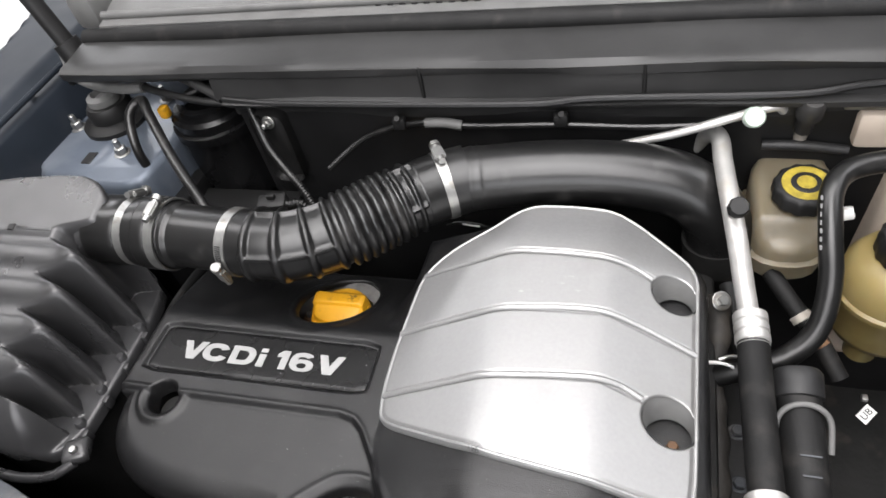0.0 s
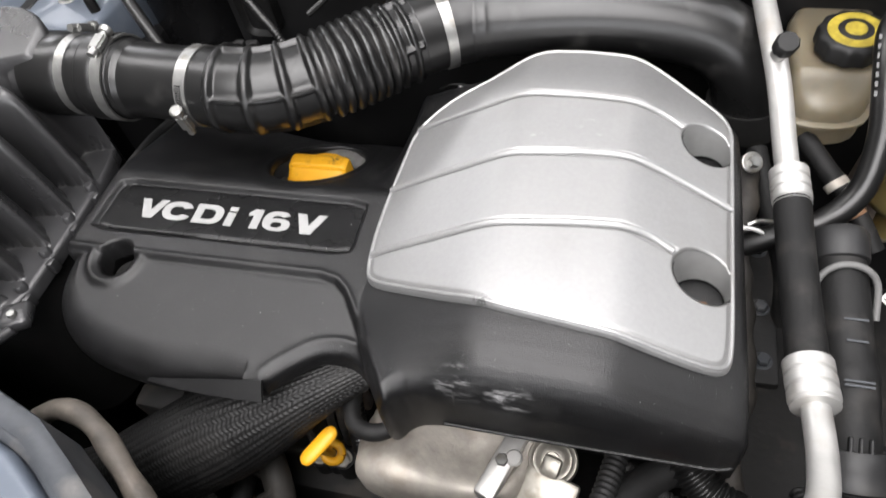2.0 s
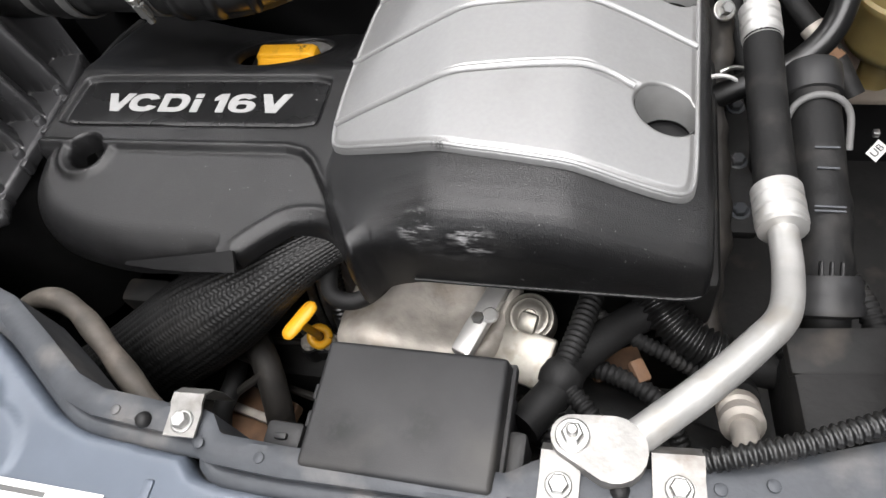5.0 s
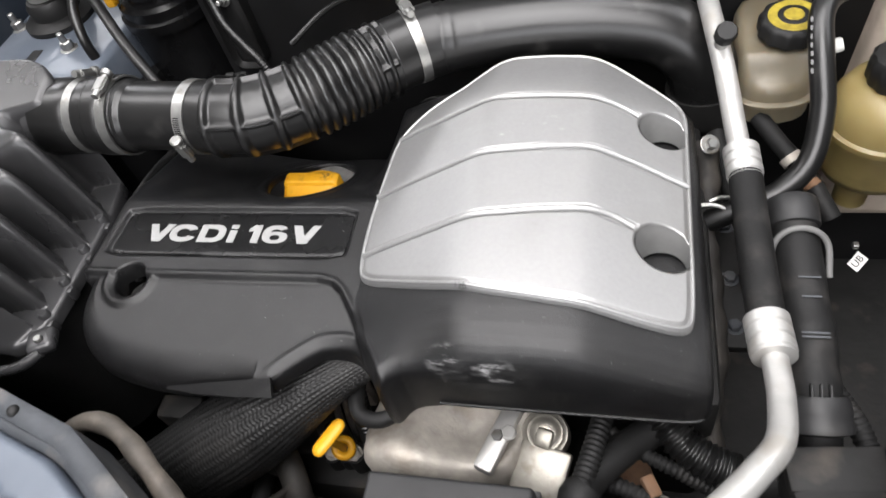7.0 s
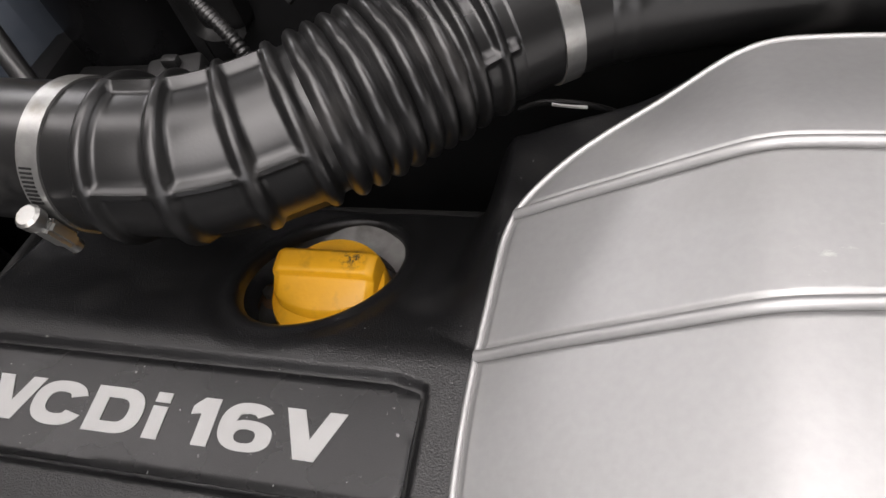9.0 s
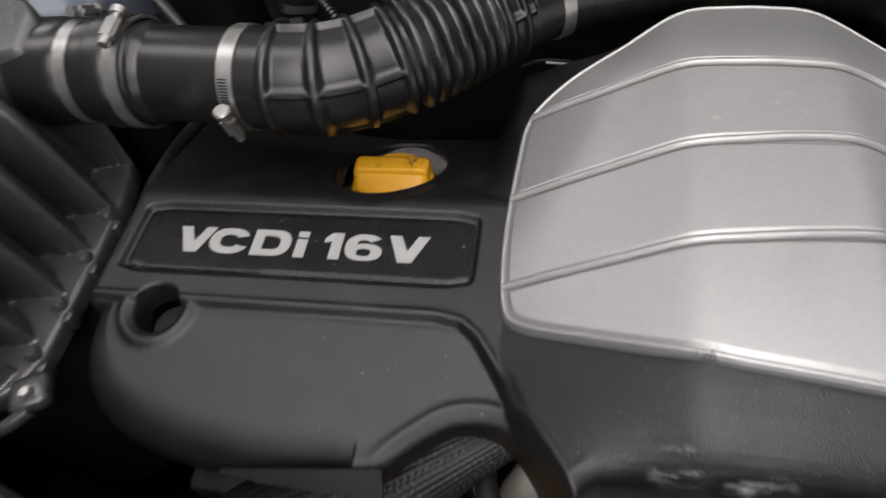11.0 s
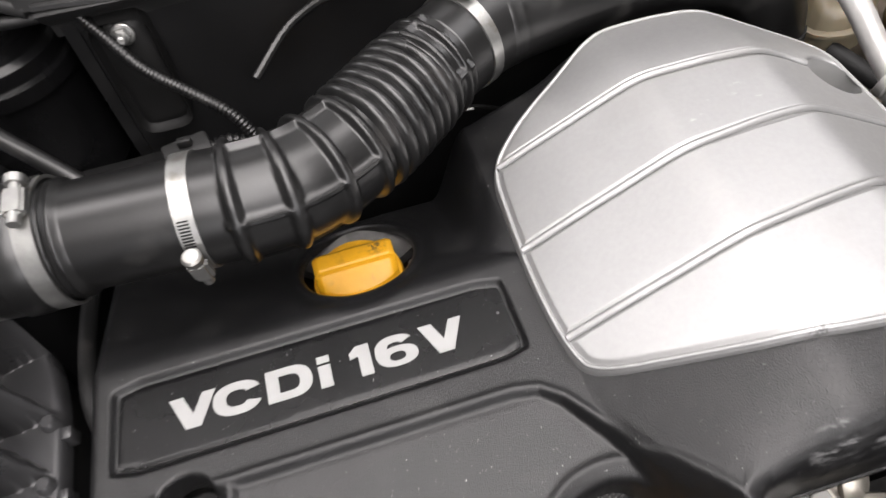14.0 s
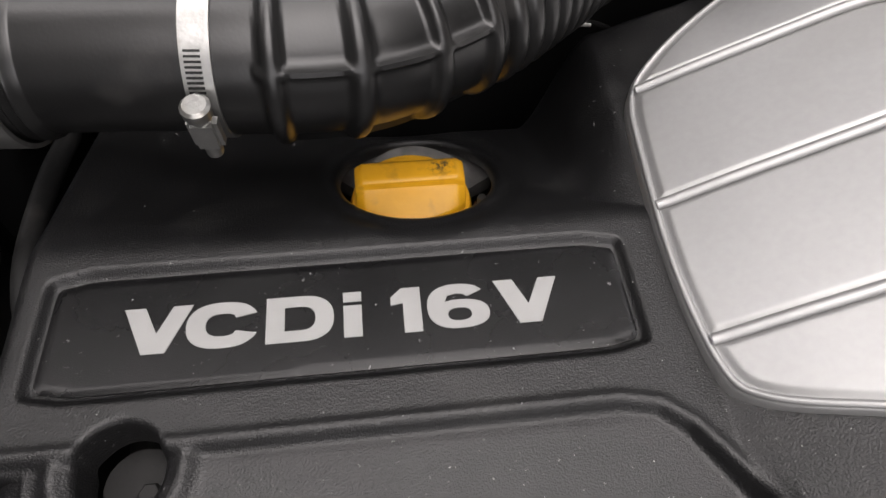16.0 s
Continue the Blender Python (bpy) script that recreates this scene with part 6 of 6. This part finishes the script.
    q = thing("radiator_hose", "grimy grey hose curving behind the front panel", "hose", (-0.2, 0.17, 0.9))
    part("hose", tube([(-0.285, 0.185, 0.895), (-0.255, 0.1985, 0.912), (-0.228, 0.198, 0.917), (-0.204, 0.188, 0.917), (-0.180, 0.172, 0.916), (-0.159, 0.157, 0.914), (-0.130, 0.134, 0.90), (-0.11, 0.115, 0.87)], lambda s, n: 0.0085 + 0.0006 * math.sin(s * 130), 0.003, 18), M["dusty_hose"], q, smooth=80)
    t = thing("cable_tag", "small white paper tag marked UB tied to a cable", "tag", (0.406, 0.487, 0.76))
    face = Matrix.Translation((0.406, 0.487, 0.772)) @ Matrix((Vector((0.62, 0.70, 0.35)).normalized(), Vector((-0.72, 0.45, 0.40)).normalized(), Vector((-0.25, -0.55, 0.80)).normalized())).transposed().to_4x4()
    bm = bmesh.new()
    bmesh.ops.create_cube(bm, size=1, matrix=face @ Matrix.Diagonal((0.017, 0.0125, 0.0012, 1)))
    part("paper", bm, M["paper"], t, smooth=0)
    part("string", rbox(0.4005, 0.4065, 0.496, 0.503, 0.779, 0.785, 0.0015), M["zinc"], t)
    words = bpy.data.curves.new("print", "FONT")
    words.body, words.size, words.align_x, words.align_y, words.extrude = "UB", 0.0100, "CENTER", "CENTER", 0.0001
    source = bpy.data.objects.new("print", words)
    letters = bpy.data.meshes.new_from_object(source)
    bpy.data.objects.remove(source)
    letters.transform(face @ Matrix.Translation((0, 0, 0.0008)))
    letters.materials.clear()
    letters.materials.append(M["ink"])
    place(new("print", letters), t)
    o = thing("orange_connector", "rusty orange connector low beside the loom", "connector", (0.185, 0.23, 0.80))
    part("body", rbox(0.165, 0.205, 0.222, 0.242, 0.815, 0.825, 0.003, turn=pose(0, 0, 0, 20, 0, 25)), M["rust"], o)


def build_beside():
    """Small parts in the gap between the cover and the refrigerant line, and low down at the front."""
    a = thing("side_loom", "grimy taped cable bundle beside the engine cover", "wiring loom", (0.255, 0.4, 0.88))
    part("sleeve", tube([(0.250, 0.520, 0.905), (0.252, 0.470, 0.890), (0.247, 0.420, 0.878), (0.253, 0.370, 0.870), (0.250, 0.310, 0.855), (0.248, 0.26, 0.83)], lambda s, n: 0.0105 + 0.002 * math.sin(s * 70) + 0.0012 * math.sin(s * 190), 0.003, 18), M["grime"], a, smooth=80)
    part("tie", ring_band([(0.252, 0.447, 0.899), (0.2515, 0.443, 0.898), (0.251, 0.437, 0.897)], 0.002, 0.0055, 0.0150), M["paper"], a, "pale cable tie")
    part("tie_end", tube([(0.250, 0.444, 0.912), (0.258, 0.447, 0.914), (0.270, 0.452, 0.908)], 0.0018, 0.003, 8), M["zinc"], a)
    hex_bolt((0.252, 0.500, 0.925), 0.009, 0.007, axis=(0.3, -0.5, 0.8), washer=0.009, parent=a)
    b = thing("engine_bracket", "dark steel bracket with bolts beside the engine cover", "bracket", (0.26, 0.45, 0.84))
    part("plate", rbox(0.246, 0.285, 0.34, 0.52, 0.835, 0.846, 0.004), M["dark"], b)
    part("pipe", tube([(0.262, 0.54, 0.90), (0.272, 0.49, 0.885), (0.285, 0.43, 0.875), (0.290, 0.40, 0.84)], 0.009, 0.004, 14), M["matt_rubber"], b)
    for y in (0.36, 0.41, 0.47):
        hex_bolt((0.272, y, 0.846), 0.010, 0.006, parent=b, washer=0.008, mat=M["flange"])
    c = thing("brake_hose", "black rubber hose with a spring clamp below the reservoir", "hose", (0.32, 0.52, 0.89))
    part("hose", tube([(0.300, 0.555, 0.905), (0.318, 0.525, 0.897), (0.338, 0.500, 0.885), (0.36, 0.47, 0.86)], 0.0085, 0.004, 16), M["matt_rubber"], c)
    part("spring_clamp", ring_band([(0.322, 0.519, 0.894), (0.330, 0.509, 0.889), (0.338, 0.500, 0.884)], 0.004, 0.011, 0.0100), M["cast"], c)
    part("union", lathe([(0.006, 0), (0.0085, 0.002), (0.0085, 0.010), (0.006, 0.012), (0.006, 0.02)], (0.338, 0.498, 0.884), (0.5, -0.6, -0.4), 16), M["rust"], c)
    d = thing("front_conduit_branch", "black corrugated conduit rising beside the manifold", "conduit", (-0.04, 0.26, 0.82))
    part("riser", tube([(-0.035, 0.235, 0.74), (-0.040, 0.245, 0.80), (-0.043, 0.258, 0.838), (-0.046, 0.275, 0.865), (-0.05, 0.295, 0.885)], 0.0078, 0.0009, 18, lambda s, a: 0.0010 * np.sin(s * 1350) + 0 * a), M["rubber"], d, smooth=80)
    part("branch", tube([(-0.040, 0.246, 0.806), (-0.028, 0.240, 0.812), (-0.012, 0.243, 0.826), (0.004, 0.252, 0.845)], 0.0062, 0.0009, 16, lambda s, a: 0.0008 * np.sin(s * 1500) + 0 * a), M["rubber"], d, smooth=80)
    e = thing("metal_pipes", "two thin bright metal pipes behind the dipstick", "pipe", (-0.08, 0.27, 0.82))
    for dx in (0.0, 0.011):
        part("pipe", tube([(-0.092 + dx, 0.270, 0.70), (-0.086 + dx, 0.272, 0.78), (-0.076 + dx, 0.276, 0.84), (-0.070 + dx, 0.28, 0.88)], 0.0038, 0.004, 10), M["zinc"], e)
    part("plate", rbox(-0.066, -0.048, 0.285, 0.297, 0.79, 0.85, 0.004), M["cast"], e)
    f = thing("lower_hose", "grimy black hose low in the engine bay", "hose", (-0.12, 0.2, 0.79))
    part("hose", tube([(-0.165, 0.26, 0.80), (-0.135, 0.238, 0.805), (-0.112, 0.212, 0.800), (-0.100, 0.185, 0.780), (-0.10, 0.16, 0.74)], 0.0125, 0.004, 18), M["grime"], f)
    g = thing("lower_hose", "dusty hose beside the brown tray", "hose", (-0.15, 0.17, 0.78))
    part("hose", tube([(-0.150, 0.215, 0.775), (-0.142, 0.19, 0.785), (-0.146, 0.165, 0.78), (-0.15, 0.14, 0.75)], 0.009, 0.004, 16), M["matt_rubber"], g)
    h = thing("brown_tray", "grimy brown metal tray low behind the front panel", "tray", (-0.13, 0.17, 0.74))
    part("tray", rbox(-0.175, -0.095, 0.15, 0.20, 0.735, 0.752, 0.004, turn=pose(0, 0, 0, 0, 0, -12)), M["rust"], h)
    part("rail", rbox(-0.172, -0.098, 0.172, 0.180, 0.752, 0.760, 0.002, turn=pose(0, 0, 0, 0, 0, -12)), M["cast"], h)
    k = thing("engine_mount", "dusty metal engine mount below the cover", "engine mount", (-0.21, 0.235, 0.84))
    part("boss", lathe([(0.008, -0.03), (0.008, 0.0), (0.006, 0.002), (0.004, 0.002)], (-0.196, 0.226, 0.850), (-0.2, -0.5, 0.8), 20), M["cast"], k)
    part("arm", rbox(-0.245, -0.200, 0.235, 0.26, 0.80, 0.845, 0.006), M["dark"], k)
    l = thing("breather_pipe", "dull black pipe between the air box and the cover", "pipe", (-0.31, 0.45, 0.9))
    part("pipe", tube([(-0.322, 0.53, 0.90), (-0.318, 0.48, 0.915), (-0.311, 0.42, 0.925), (-0.303, 0.385, 0.915), (-0.300, 0.365, 0.88)], 0.0058, 0.004, 14), M["matt_rubber"], l)
    q = thing("wiring_tag", "small white tag on a cable behind the cover", "tag", (-0.012, 0.605, 0.90))
    part("strip", rbox(-0.024, -0.002, 0.602, 0.604, 0.8985, 0.9010, 0.0006, 1, turn=pose(0, 0, 0, 0, 0, -8)), M["paper"], q)
    part("cable", tube([(-0.045, 0.61, 0.89), (-0.028, 0.607, 0.899), (0.0, 0.604, 0.899), (0.03, 0.61, 0.88)], 0.002, 0.004, 8), M["ink"], q)
    w = thing("corner_harness", "black corrugated cable harness low behind the front panel", "wiring harness", (0.2, 0.2, 0.84))
    for k, (pts, r) in enumerate((([(0.150, 0.215, 0.858), (0.185, 0.205, 0.866), (0.215, 0.190, 0.862), (0.235, 0.160, 0.84)], 0.0065), ([(0.165, 0.250, 0.872), (0.195, 0.232, 0.872), (0.222, 0.222, 0.866), (0.25, 0.215, 0.85)], 0.0055),
                                  ([(0.285, 0.250, 0.872), (0.292, 0.222, 0.880), (0.300, 0.196, 0.872), (0.303, 0.172, 0.85)], 0.0060), ([(0.330, 0.300, 0.870), (0.345, 0.262, 0.872), (0.352, 0.225, 0.86), (0.35, 0.19, 0.83)], 0.0075))):
        part("branch", tube(pts, r, 0.001, 14, lambda s, a: 0.0007 * np.sin(s * 1500) + 0 * a), M["matt_rubber"], w, smooth=80)
    part("plug", rbox(0.296, 0.316, 0.206, 0.222, 0.872, 0.890, 0.003, turn=pose(0, 0, 0, 12, 6, 20)), M["black"], w)
    part("metal_clip", rbox(0.304, 0.313, 0.222, 0.236, 0.884, 0.890, 0.002, turn=pose(0, 0, 0, 20, 10, -25)), M["cast"], w)
    part("strap", rbox(0.196, 0.206, 0.200, 0.216, 0.866, 0.874, 0.002, turn=pose(0, 0, 0, 10, 8, 30)), M["rust"], w)
    rng = random.Random(5)
    for n in range(26):
        x, y = rng.uniform(-0.24, 0.24), rng.uniform(0.15, 0.27)
        z = rng.uniform(0.72, 0.79)
        if n % 3:
            q = thing("engine_bolt", "dull bolt head on the engine below the cover", "bolt", (x, y, z), group="bolts low on the engine")
            hex_bolt((x, y, z), rng.choice((0.008, 0.010, 0.013)), 0.006, axis=(rng.uniform(-0.4, 0.4), rng.uniform(-0.8, 0), 0.8), parent=q, mat=M["cast"], name="head", washer=0.008)
            part("boss", lathe([(0.010, -0.03), (0.010, -0.002)], (x, y, z), seg=14), M["dark"], q)
        else:
            q = thing("engine_cable", "thin grimy cable low in the engine bay", "cable", (x, y, z), group="cables low in the bay")
            part("cable", tube([(x, y, z), (x + rng.uniform(-0.05, 0.05), y + 0.02, z + 0.02), (x + rng.uniform(-0.08, 0.08), y + 0.05, z - 0.01), (x + rng.uniform(-0.1, 0.1), y + 0.08, z - 0.06)], 0.0038, 0.004, 8), M["grime"], q)


build_bulkhead()
build_cowl()
cover, trim_panel = build_cover()
for key, x in zip("VCDi16V", (-0.2530, -0.2285, -0.1975, -0.1670, -0.1480, -0.1335, -0.1055)):
    letter(cover, key, x, 0.3620, 0.0202, 0.9493, M["letter"])
build_filler()
build_intake()
build_airbox()
build_front()
bracket(-0.048, 0.109, 3)
bracket(0.1615, 0.1045, 0)
bracket(0.2165, 0.1105, 4, 0.024)
build_relay_box()
build_aircon()
build_resonator()
build_reservoirs()
build_left_rear()
build_wiring()
build_below()
build_beside()
